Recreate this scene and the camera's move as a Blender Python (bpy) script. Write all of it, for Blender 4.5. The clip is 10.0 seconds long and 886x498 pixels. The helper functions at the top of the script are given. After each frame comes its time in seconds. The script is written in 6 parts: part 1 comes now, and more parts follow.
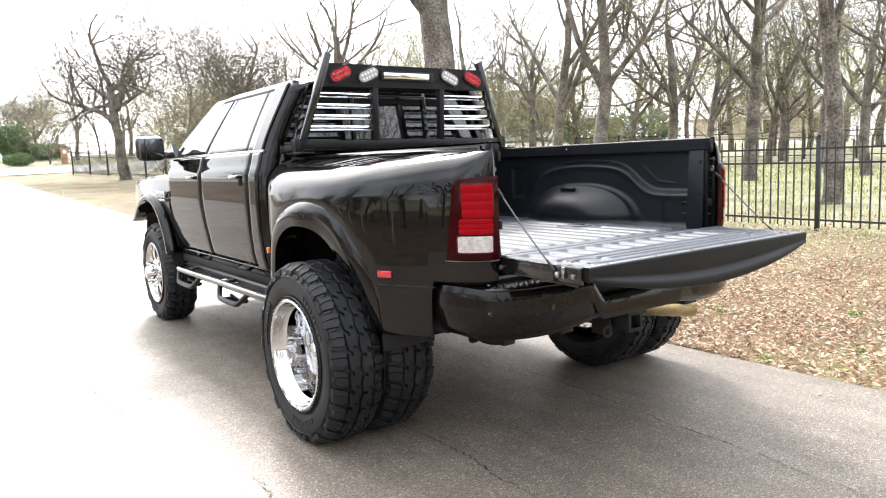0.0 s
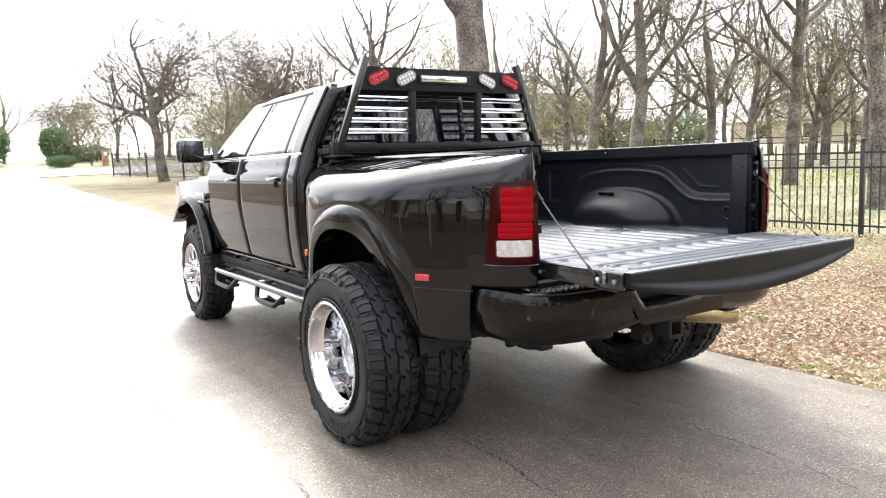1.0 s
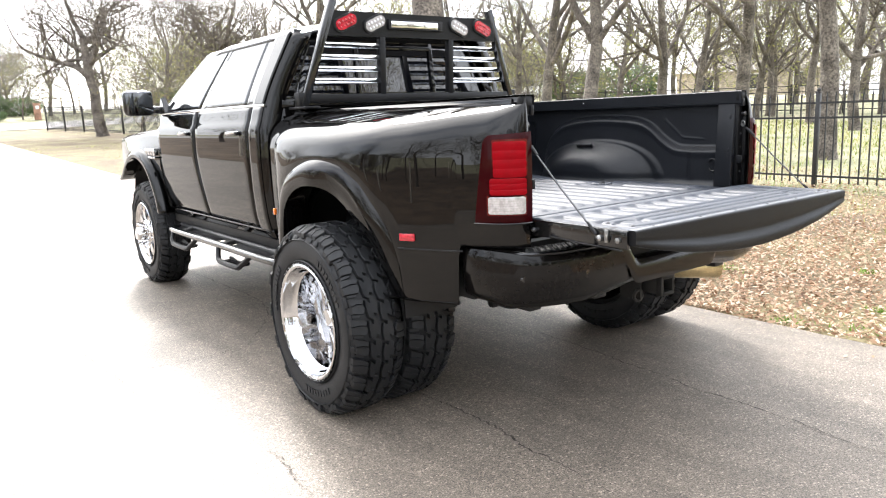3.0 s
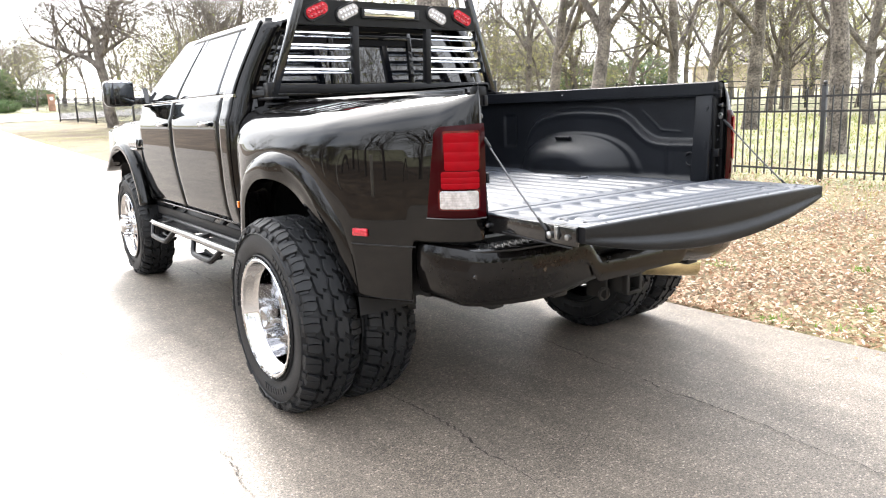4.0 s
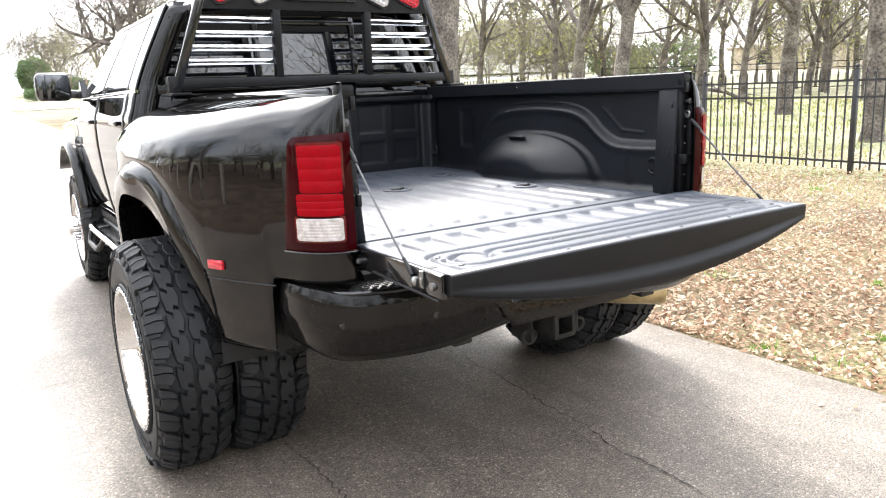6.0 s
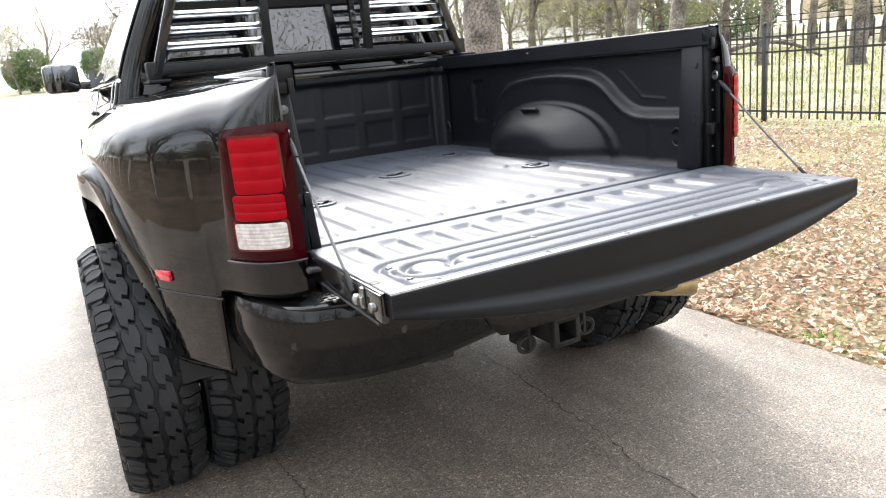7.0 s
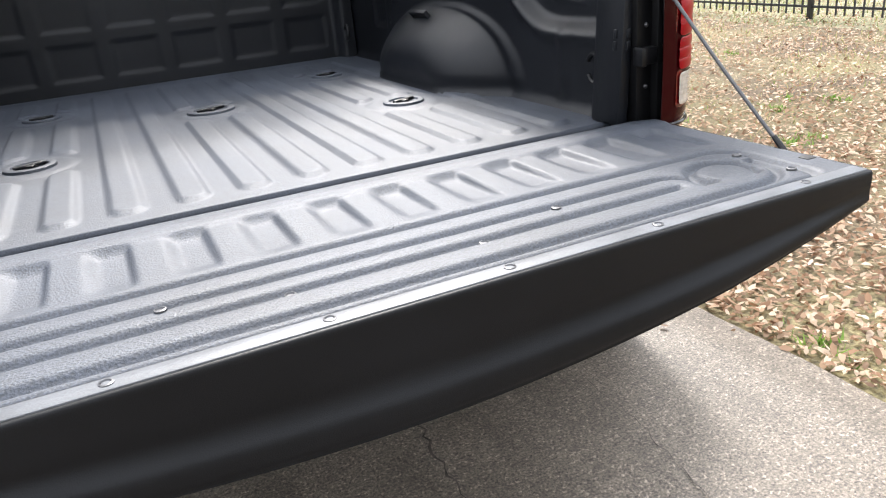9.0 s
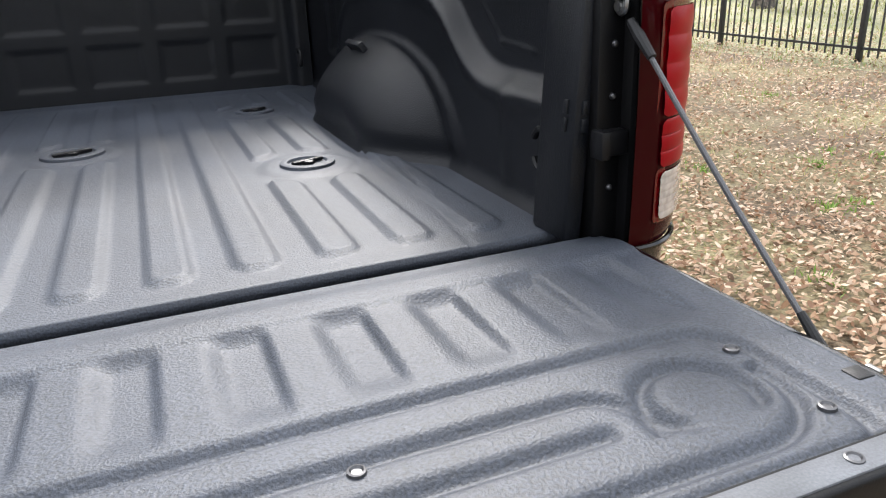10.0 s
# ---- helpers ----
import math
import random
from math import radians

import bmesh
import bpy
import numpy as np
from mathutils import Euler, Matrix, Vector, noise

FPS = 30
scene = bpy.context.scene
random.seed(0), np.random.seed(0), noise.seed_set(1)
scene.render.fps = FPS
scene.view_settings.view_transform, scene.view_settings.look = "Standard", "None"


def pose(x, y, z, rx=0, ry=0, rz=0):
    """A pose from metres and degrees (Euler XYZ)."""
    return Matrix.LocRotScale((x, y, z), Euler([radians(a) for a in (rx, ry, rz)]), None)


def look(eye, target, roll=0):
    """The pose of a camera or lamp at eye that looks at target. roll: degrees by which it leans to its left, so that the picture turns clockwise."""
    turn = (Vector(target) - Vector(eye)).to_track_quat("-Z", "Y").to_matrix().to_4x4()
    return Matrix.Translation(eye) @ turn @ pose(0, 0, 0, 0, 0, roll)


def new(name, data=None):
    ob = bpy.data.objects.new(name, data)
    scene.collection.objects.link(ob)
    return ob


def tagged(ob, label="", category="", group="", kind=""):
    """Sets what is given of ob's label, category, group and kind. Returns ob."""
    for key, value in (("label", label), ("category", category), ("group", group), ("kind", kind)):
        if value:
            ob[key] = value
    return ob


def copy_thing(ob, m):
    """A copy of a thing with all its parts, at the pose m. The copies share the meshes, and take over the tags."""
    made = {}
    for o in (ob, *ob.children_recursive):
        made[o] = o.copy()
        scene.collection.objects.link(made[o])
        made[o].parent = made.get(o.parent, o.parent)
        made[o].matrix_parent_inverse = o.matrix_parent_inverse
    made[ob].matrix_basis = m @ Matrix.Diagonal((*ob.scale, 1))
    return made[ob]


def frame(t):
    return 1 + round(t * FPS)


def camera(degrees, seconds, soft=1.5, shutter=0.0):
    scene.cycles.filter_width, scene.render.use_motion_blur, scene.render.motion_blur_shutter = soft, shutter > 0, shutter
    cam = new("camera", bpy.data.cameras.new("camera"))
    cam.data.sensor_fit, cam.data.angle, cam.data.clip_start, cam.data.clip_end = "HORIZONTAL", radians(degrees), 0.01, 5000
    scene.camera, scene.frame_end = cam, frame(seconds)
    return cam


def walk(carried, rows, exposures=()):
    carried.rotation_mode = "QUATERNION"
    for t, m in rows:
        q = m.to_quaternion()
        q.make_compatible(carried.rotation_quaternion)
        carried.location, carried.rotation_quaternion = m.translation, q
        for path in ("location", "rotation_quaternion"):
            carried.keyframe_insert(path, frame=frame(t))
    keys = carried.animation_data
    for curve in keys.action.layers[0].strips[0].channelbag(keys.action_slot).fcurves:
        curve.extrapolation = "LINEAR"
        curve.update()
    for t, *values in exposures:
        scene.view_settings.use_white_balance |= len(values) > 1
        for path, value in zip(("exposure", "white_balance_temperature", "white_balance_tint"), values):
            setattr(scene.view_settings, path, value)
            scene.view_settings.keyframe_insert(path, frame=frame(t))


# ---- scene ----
cam = camera(63.0, 10.0, soft=1.15)
PATH = [
    (0, (-2.765, -2.454, 1.422), (-1.616, -0.835, 1.179), -2.2),
    (0.5, (-2.757, -2.447, 1.421), (-1.636, -0.806, 1.192), -2.3),
    (1, (-2.782, -2.428, 1.425), (-1.705, -0.759, 1.193), -2.0),
    (1.5, (-2.843, -2.332, 1.426), (-1.804, -0.645, 1.152), -1.2),
    (2, (-2.888, -2.233, 1.42), (-1.803, -0.58, 1.119), -3.1),
    (2.5, (-2.905, -2.175, 1.423), (-1.75, -0.578, 1.08), -2.4),
    (2.7, (-2.873, -2.169, 1.428), (-1.695, -0.593, 1.069), -2.4),
    (4, (-2.541, -2.241, 1.409), (-1.399, -0.644, 1.027), -2.1),
    (4.5, (-2.37, -2.16, 1.42), (-1.231, -0.574, 0.985), -3.8),
    (5, (-2.179, -2.044, 1.443), (-1.038, -0.471, 0.972), -4.3),
    (5.5, (-1.957, -2.035, 1.446), (-0.809, -0.459, 0.999), -3.0),
    (6, (-1.737, -2.055, 1.448), (-0.682, -0.409, 1.028), -2.5),
    (7.3, (-1.185, -1.819, 1.437), (-0.314, -0.091, 0.93), -6.2),
    (7.5, (-1.082, -1.773, 1.429), (-0.223, -0.043, 0.912), -6.1),
    (8, (-0.793, -1.675, 1.427), (-0.06, 0.108, 0.894), -2.6),
    (8.5, (-0.551, -1.492, 1.401), (0.091, 0.294, 0.772), -4.4),
    (9, (-0.294, -1.304, 1.377), (0.452, 0.392, 0.625), -5.5),
    (9.5, (0.0, -1.117, 1.378), (0.806, 0.575, 0.68), -0.4),
    (10, (0.189, -0.884, 1.367), (0.875, 0.855, 0.655), -2.4),
]
EXPOSURE = 1.25
GAIN = [(0.0, -0.04), (2.5, 0.04), (4.5, 0.26), (6.0, 0.27), (7.5, 0.16), (8.5, 0.10), (9.0, -0.12), (10.0, -0.40)]
walk(cam, [(t, look(eye, target, roll)) for t, eye, target, roll in PATH], [(t, EXPOSURE + g) for t, g in GAIN])

# ---- world and light ----
world = bpy.data.worlds.new("sky")
scene.world = world
world.use_nodes = True
wn = world.node_tree
sky = wn.nodes.new("ShaderNodeTexSky")
sky.sky_type = "NISHITA"
sky.sun_disc = False
SUN_ELEV, SUN_AZ = 44.0, 20.0          # azimuth from +y towards +x
sky.sun_elevation, sky.sun_rotation = radians(SUN_ELEV), radians(SUN_AZ)
sky.air_density, sky.dust_density, sky.ozone_density = 1.0, 1.6, 1.0
bg = wn.nodes["Background"]
bg.inputs["Strength"].default_value = 0.15
# high thin cloud over most of the sky
wtc = wn.nodes.new("ShaderNodeTexCoord")
wnoise = wn.nodes.new("ShaderNodeTexNoise")
wnoise.inputs["Scale"].default_value, wnoise.inputs["Detail"].default_value = 2.6, 6
wmap = wn.nodes.new("ShaderNodeMapRange")
wmap.inputs["From Min"].default_value, wmap.inputs["From Max"].default_value = 0.36, 0.56
wmap.inputs["To Min"].default_value, wmap.inputs["To Max"].default_value = 0.50, 0.95
wmix = wn.nodes.new("ShaderNodeMix")
wmix.data_type = "RGBA"
# the cloud glows more towards the veiled sun
sun_dir = Vector((math.sin(radians(SUN_AZ)) * math.cos(radians(SUN_ELEV)), math.cos(radians(SUN_AZ)) * math.cos(radians(SUN_ELEV)), math.sin(radians(SUN_ELEV))))
wdot = wn.nodes.new("ShaderNodeVectorMath")
wdot.operation = "DOT_PRODUCT"
wdot.inputs[1].default_value = sun_dir
wpow = wn.nodes.new("ShaderNodeMath")
wpow.operation, wpow.use_clamp = "POWER", True
wpow.inputs[1].default_value = 5.0
wglow = wn.nodes.new("ShaderNodeMix")
wglow.data_type = "RGBA"
wglow.inputs["A"].default_value, wglow.inputs["B"].default_value = (9.0, 9.3, 9.9, 1), (27.0, 26.4, 25.6, 1)
wmax = wn.nodes.new("ShaderNodeMath")
wmax.operation = "MAXIMUM"
wmax.inputs[1].default_value = 0.0
wn.links.new(wtc.outputs["Generated"], wdot.inputs[0])
wn.links.new(wdot.outputs["Value"], wmax.inputs[0])
wn.links.new(wmax.outputs["Value"], wpow.inputs[0])
wn.links.new(wpow.outputs["Value"], wglow.inputs["Factor"])
wn.links.new(wglow.outputs["Result"], wmix.inputs["B"])
wn.links.new(wtc.outputs["Generated"], wnoise.inputs["Vector"])
wn.links.new(wnoise.outputs["Fac"], wmap.inputs["Value"])
wn.links.new(wmap.outputs["Result"], wmix.inputs["Factor"])
wn.links.new(sky.outputs["Color"], wmix.inputs["A"])
wn.links.new(wmix.outputs["Result"], bg.inputs["Color"])
sun = new("sun", bpy.data.lights.new("sun", "SUN"))
sun.data.energy, sun.data.angle, sun.data.color = 3.6, radians(13), (1.0, 0.965, 0.94)
sun.matrix_world = look(sun_dir * 60, (0, 0, 0))


# ---- materials ----
def mk(name, base, rough=0.5, metal=0.0, var=0.0, scale=8.0, fine=0.0, fine_scale=200.0, bump=0.0, coat=0.0, rvar=0.0, tint=None, obj_random=0.0, spec=None, trans=0.0, ior=None, coat_ior=1.5):
    """Principled material with stains (scale) and grain (fine_scale), both in metres."""
    m = bpy.data.materials.new(name)
    m.use_nodes = True
    nt = m.node_tree
    b = nt.nodes["Principled BSDF"]
    b.inputs["Base Color"].default_value = (*base, 1)
    b.inputs["Roughness"].default_value = rough
    b.inputs["Metallic"].default_value = metal
    b.inputs["Coat Weight"].default_value = coat
    b.inputs["Coat Roughness"].default_value = 0.012
    b.inputs["Coat IOR"].default_value = coat_ior
    b.inputs["Transmission Weight"].default_value = trans
    if spec is not None:
        b.inputs["Specular IOR Level"].default_value = spec
    if ior:
        b.inputs["IOR"].default_value = ior
    if var or fine or bump or rvar or obj_random:
        tc = nt.nodes.new("ShaderNodeTexCoord")
        n1 = nt.nodes.new("ShaderNodeTexNoise")
        n1.inputs["Scale"].default_value, n1.inputs["Detail"].default_value = scale, 5
        n2 = nt.nodes.new("ShaderNodeTexNoise")
        n2.inputs["Scale"].default_value, n2.inputs["Detail"].default_value = fine_scale, 3
        for n in (n1, n2):
            nt.links.new(tc.outputs["Object"], n.inputs["Vector"])
        other = tint or tuple(min(1, c * (1 + 2 * var)) for c in base)
        mix = nt.nodes.new("ShaderNodeMix")
        mix.data_type = "RGBA"
        mix.inputs["A"].default_value = (*[c * (1 - var) for c in base], 1)
        mix.inputs["B"].default_value = (*other, 1)
        ramp = nt.nodes.new("ShaderNodeMapRange")
        ramp.inputs["From Min"].default_value, ramp.inputs["From Max"].default_value = 0.35, 0.65
        nt.links.new(n1.outputs["Fac"], ramp.inputs["Value"])
        nt.links.new(ramp.outputs["Result"], mix.inputs["Factor"])
        grain = nt.nodes.new("ShaderNodeMapRange")
        grain.inputs["From Min"].default_value, grain.inputs["From Max"].default_value = 0.3, 0.7
        grain.inputs["To Min"].default_value, grain.inputs["To Max"].default_value = 1 - fine, 1 + fine
        nt.links.new(n2.outputs["Fac"], grain.inputs["Value"])
        mul = nt.nodes.new("ShaderNodeMix")
        mul.data_type, mul.blend_type = "RGBA", "MULTIPLY"
        mul.inputs["Factor"].default_value = 1
        nt.links.new(mix.outputs["Result"], mul.inputs["A"])
        nt.links.new(grain.outputs["Result"], mul.inputs["B"])
        out = mul.outputs["Result"]
        if obj_random:
            info = nt.nodes.new("ShaderNodeObjectInfo")
            rr = nt.nodes.new("ShaderNodeMapRange")
            rr.inputs["To Min"].default_value, rr.inputs["To Max"].default_value = 1 - obj_random, 1 + obj_random
            nt.links.new(info.outputs["Random"], rr.inputs["Value"])
            m2 = nt.nodes.new("ShaderNodeMix")
            m2.data_type, m2.blend_type = "RGBA", "MULTIPLY"
            m2.inputs["Factor"].default_value = 1
            nt.links.new(out, m2.inputs["A"])
            nt.links.new(rr.outputs["Result"], m2.inputs["B"])
            out = m2.outputs["Result"]
        nt.links.new(out, b.inputs["Base Color"])
        if rvar:
            r2 = nt.nodes.new("ShaderNodeMapRange")
            r2.inputs["To Min"].default_value, r2.inputs["To Max"].default_value = max(0, rough - rvar), min(1, rough + rvar)
            nt.links.new(n1.outputs["Fac"], r2.inputs["Value"])
            nt.links.new(r2.outputs["Result"], b.inputs["Roughness"])
        if bump:
            bp = nt.nodes.new("ShaderNodeBump")
            bp.inputs["Strength"].default_value, bp.inputs["Distance"].default_value = 1.0, bump
            nt.links.new(n2.outputs["Fac"], bp.inputs["Height"])
            nt.links.new(bp.outputs["Normal"], b.inputs["Normal"])
    return m


def island_mat(name, colours, rough=0.8, through_light=0.35):
    """Colour picked per loose island along a ramp: leaves, blades, twigs."""
    m = bpy.data.materials.new(name)
    m.use_nodes = True
    nt = m.node_tree
    b = nt.nodes["Principled BSDF"]
    b.inputs["Roughness"].default_value = rough
    geo = nt.nodes.new("ShaderNodeNewGeometry")
    ramp = nt.nodes.new("ShaderNodeValToRGB")
    ramp.color_ramp.interpolation = "LINEAR"
    els = ramp.color_ramp.elements
    while len(els) < len(colours):
        els.new(0.5)
    for i, c in enumerate(colours):
        els[i].position = i / (len(colours) - 1)
        els[i].color = (*c, 1)
    nt.links.new(geo.outputs["Random Per Island"], ramp.inputs["Fac"])
    nt.links.new(ramp.outputs["Color"], b.inputs["Base Color"])
    # thin leaves let some light through
    tr = nt.nodes.new("ShaderNodeBsdfTranslucent")
    both_sides = nt.nodes.new("ShaderNodeMixShader")
    both_sides.inputs["Fac"].default_value = through_light
    nt.links.new(ramp.outputs["Color"], tr.inputs["Color"])
    nt.links.new(b.outputs["BSDF"], both_sides.inputs[1])
    nt.links.new(tr.outputs["BSDF"], both_sides.inputs[2])
    nt.links.new(both_sides.outputs["Shader"], nt.nodes["Material Output"].inputs["Surface"])
    return m


PAINT = mk("black_paint", (0.0022, 0.002, 0.002), 0.5, 0.0, var=0.15, scale=300, coat=1.0, spec=0.0, coat_ior=1.42)
BUMPER_BLACK = mk("bumper_paint", (0.0024, 0.002, 0.002), 0.4, coat=0.9, spec=0.05, var=0.15, scale=40, coat_ior=1.35)
JAMB_BLACK = mk("jamb_paint", (0.004, 0.004, 0.0045), 0.4, spec=0.2, fine=0.2, fine_scale=400, bump=0.0003)
GLOSS_BLACK = mk("gloss_black", (0.005, 0.005, 0.0055), 0.16, coat=0.8, spec=0.3)
SATIN_BLACK = mk("satin_black_powdercoat", (0.007, 0.007, 0.008), 0.36, var=0.2, scale=6, fine=0.2, fine_scale=700, bump=0.0003, spec=0.22)
# one liner in two copies: the floor's as lit, the upright faces' darkened for shade
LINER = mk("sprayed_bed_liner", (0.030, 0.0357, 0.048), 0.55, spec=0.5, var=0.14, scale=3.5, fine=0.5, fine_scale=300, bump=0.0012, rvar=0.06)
LINER_SHADED = mk("sprayed_bed_liner_shaded", (0.0058, 0.0066, 0.0088), 0.38, var=0.15, scale=3.0, fine=0.3, fine_scale=420, bump=0.0008, rvar=0.06, spec=0.30)
GATE_FACE = mk("tailgate_satin_paint", (0.0055, 0.0058, 0.0068), 0.42, var=0.12, scale=5, fine=0.15, fine_scale=600, bump=0.0003, spec=0.17)
RUBBER = mk("tyre_rubber", (0.0095, 0.0105, 0.0125), 0.55, var=0.3, scale=5, fine=0.25, fine_scale=300, bump=0.0005, tint=(0.016, 0.0165, 0.018), spec=0.32)
PLASTIC = mk("black_plastic", (0.008, 0.008, 0.009), 0.5, fine=0.2, fine_scale=500, bump=0.0004, spec=0.35)
POLISHED = mk("polished_louvre", (0.62, 0.64, 0.67), 0.16, 1.0, var=0.1, scale=20)
CHROME = mk("chrome", (0.66, 0.66, 0.67), 0.05, 1.0, var=0.05, scale=12)
STEEL = mk("zinc_steel", (0.27, 0.27, 0.265), 0.35, 1.0, var=0.25, scale=60)
WIRE = mk("steel_cable", (0.10, 0.10, 0.105), 0.5, 0.6, fine=0.4, fine_scale=900)
BRASS = mk("heat_tinted_steel", (0.62, 0.50, 0.28), 0.22, 1.0, var=0.2, scale=10)
DARK_METAL = mk("chassis_steel", (0.006, 0.0055, 0.005), 0.6, 0.0, var=0.4, scale=14)
SCREW = mk("dark_screw", (0.10, 0.10, 0.105), 0.35, 0.8)
GLASS = mk("tinted_glass", (0.004, 0.0045, 0.006), 0.0, ior=1.8)
MIRROR = mk("mirror_glass", (0.12, 0.125, 0.13), 0.01, 1.0)
LENS_RED = mk("dark_red_lens", (0.024, 0.0008, 0.0018), 0.05, spec=0.10)
LAMP_RED = mk("red_reflector", (0.225, 0.0012, 0.005), 0.3, spec=0.08, var=0.05, scale=20)
LAMP_RED_DEEP = mk("deep_red_reflector", (0.085, 0.0012, 0.002), 0.12, var=0.1, scale=40, coat=0.5, spec=0.3)
LAMP_CLEAR = mk("clear_reflector", (0.44, 0.41, 0.40), 0.22, 0.3, var=0.14, scale=60, coat=1.0)
RED_LED = mk("red_marker_lens", (0.38, 0.012, 0.024), 0.10, coat=1.0, var=0.4, scale=120)
LED_DOT = mk("white_led", (0.85, 0.86, 0.88), 0.15, 0.2)
AMBER = mk("amber_lens", (0.75, 0.16, 0.01), 0.12, coat=1.0)
INTERIOR = mk("cab_trim", (0.03, 0.03, 0.032), 0.8, var=0.2, scale=9)
IRON = mk("fence_iron", (0.012, 0.012, 0.013), 0.45, var=0.3, scale=20)


def concrete():
    m = mk("broom_finished_concrete", (0.18, 0.155, 0.125), 0.60, spec=0.5, coat_ior=1.5)
    nt = m.node_tree
    b = nt.nodes["Principled BSDF"]
    b.inputs["Coat Weight"].default_value, b.inputs["Coat Roughness"].default_value = 0.1, 0.5
    tc = nt.nodes.new("ShaderNodeTexCoord")

    def tex(scale, detail, lo, hi, a, c, stretch=None):
        n = nt.nodes.new("ShaderNodeTexNoise")
        n.inputs["Scale"].default_value, n.inputs["Detail"].default_value = scale, detail
        src = tc.outputs["Object"]
        if stretch:
            mp = nt.nodes.new("ShaderNodeMapping")
            mp.inputs["Scale"].default_value = stretch
            nt.links.new(src, mp.inputs["Vector"])
            src = mp.outputs["Vector"]
        nt.links.new(src, n.inputs["Vector"])
        r = nt.nodes.new("ShaderNodeMapRange")
        for key, v in (("From Min", lo), ("From Max", hi), ("To Min", a), ("To Max", c)):
            r.inputs[key].default_value = v
        nt.links.new(n.outputs["Fac"], r.inputs["Value"])
        return n, r.outputs["Result"]
    col = (0.146, 0.122, 0.098, 1)
    rgb = nt.nodes.new("ShaderNodeRGB")
    rgb.outputs[0].default_value = col
    out = rgb.outputs[0]
    layers = [tex(0.55, 4, 0.35, 0.65, 0.82, 1.14), tex(5.0, 5, 0.3, 0.7, 0.86, 1.14), tex(2.2, 5, 0.4, 0.75, 1.08, 0.78, (3.0, 0.35, 1)), tex(130, 2, 0.32, 0.68, 0.48, 1.52), tex(70, 1, 0.59, 0.67, 1.0, 1.9), tex(30, 3, 0.35, 0.65, 0.84, 1.16), tex(80, 1, 0.58, 0.68, 1.0, 0.5, (1.0, 1.3, 1)), tex(420, 1, 0.35, 0.65, 0.66, 1.34)]
    for n, f in layers:
        mul = nt.nodes.new("ShaderNodeMix")
        mul.data_type, mul.blend_type = "RGBA", "MULTIPLY"
        mul.inputs["Factor"].default_value = 1
        nt.links.new(out, mul.inputs["A"])
        nt.links.new(f, mul.inputs["B"])
        out = mul.outputs["Result"]
    nt.links.new(out, b.inputs["Base Color"])
    bp = nt.nodes.new("ShaderNodeBump")
    bp.inputs["Distance"].default_value = 0.0016
    nt.links.new(layers[3][0].outputs["Fac"], bp.inputs["Height"])
    nt.links.new(bp.outputs["Normal"], b.inputs["Normal"])
    return m


CONCRETE = concrete()
CRACK = mk("crack_dirt", (0.06, 0.052, 0.045), 0.95, var=0.4, scale=30)
SOIL = mk("lawn_soil", (0.150, 0.110, 0.070), 0.95, var=0.25, scale=0.8, fine=0.6, fine_scale=45, bump=0.012, tint=(0.19, 0.165, 0.085))
LEAF_MOULD = mk("leaf_mould", (0.095, 0.066, 0.044), 0.95, var=0.3, scale=0.9, fine=0.6, fine_scale=40, bump=0.012, tint=(0.14, 0.10, 0.065))
GRASSY = mk("grassy_soil", (0.215, 0.226, 0.118), 0.95, var=0.2, scale=0.9, fine=0.6, fine_scale=24, bump=0.01, tint=(0.32, 0.295, 0.195))
# light base colour carries the sky's sheen along the gate's rear edge
EDGE_STRIP = mk("pale_gate_edge", (0.085, 0.09, 0.10), 0.45, 0.0, var=0.2, scale=9, fine=0.2, fine_scale=400, bump=0.0003)
ASPHALT = mk("street_asphalt", (0.30, 0.29, 0.28), 0.85, var=0.1, scale=1.2, fine=0.2, fine_scale=90)
BARK = mk("oak_bark", (0.098, 0.083, 0.070), 0.92, var=0.35, scale=2.2, fine=0.65, fine_scale=22, bump=0.025, tint=(0.185, 0.160, 0.136))
TWIG = mk("twig_bark", (0.15, 0.128, 0.105), 0.9, var=0.25, scale=3)
LEAF_DRY = island_mat("dry_oak_leaf", [(0.12, 0.068, 0.040), (0.36, 0.235, 0.150), (0.56, 0.42, 0.305), (0.70, 0.57, 0.45), (0.44, 0.29, 0.185), (0.20, 0.108, 0.062), (0.30, 0.17, 0.095)], 0.75)
GRASS = island_mat("grass_blade", [(0.16, 0.22, 0.05), (0.26, 0.32, 0.08), (0.45, 0.42, 0.18), (0.52, 0.46, 0.24)], 0.7)
WEED = island_mat("weed_leaf", [(0.10, 0.22, 0.03), (0.18, 0.33, 0.05), (0.26, 0.42, 0.09)], 0.6)
BUD = island_mat("spring_leaf", [(0.22, 0.27, 0.06), (0.32, 0.35, 0.09), (0.40, 0.36, 0.13), (0.26, 0.29, 0.08)], 0.7, 0.5)
EVERGREEN = island_mat("evergreen_leaf", [(0.04, 0.085, 0.025), (0.075, 0.13, 0.04), (0.12, 0.18, 0.06)], 0.6)
BRICK = mk("brick", (0.30, 0.17, 0.12), 0.9, var=0.25, scale=3, fine=0.2, fine_scale=40)
TAN_WALL = mk("tan_brick", (0.46, 0.38, 0.30), 0.9, var=0.15, scale=3, fine=0.15, fine_scale=40)
ROOFING = mk("roof_shingle", (0.36, 0.33, 0.30), 0.9, var=0.2, scale=2, fine=0.3, fine_scale=12)
WHITE_PAINT = mk("white_paint", (0.78, 0.77, 0.74), 0.6, var=0.08, scale=2)
PALE_WOOD = mk("weathered_post", (0.48, 0.44, 0.38), 0.85, var=0.2, scale=6)


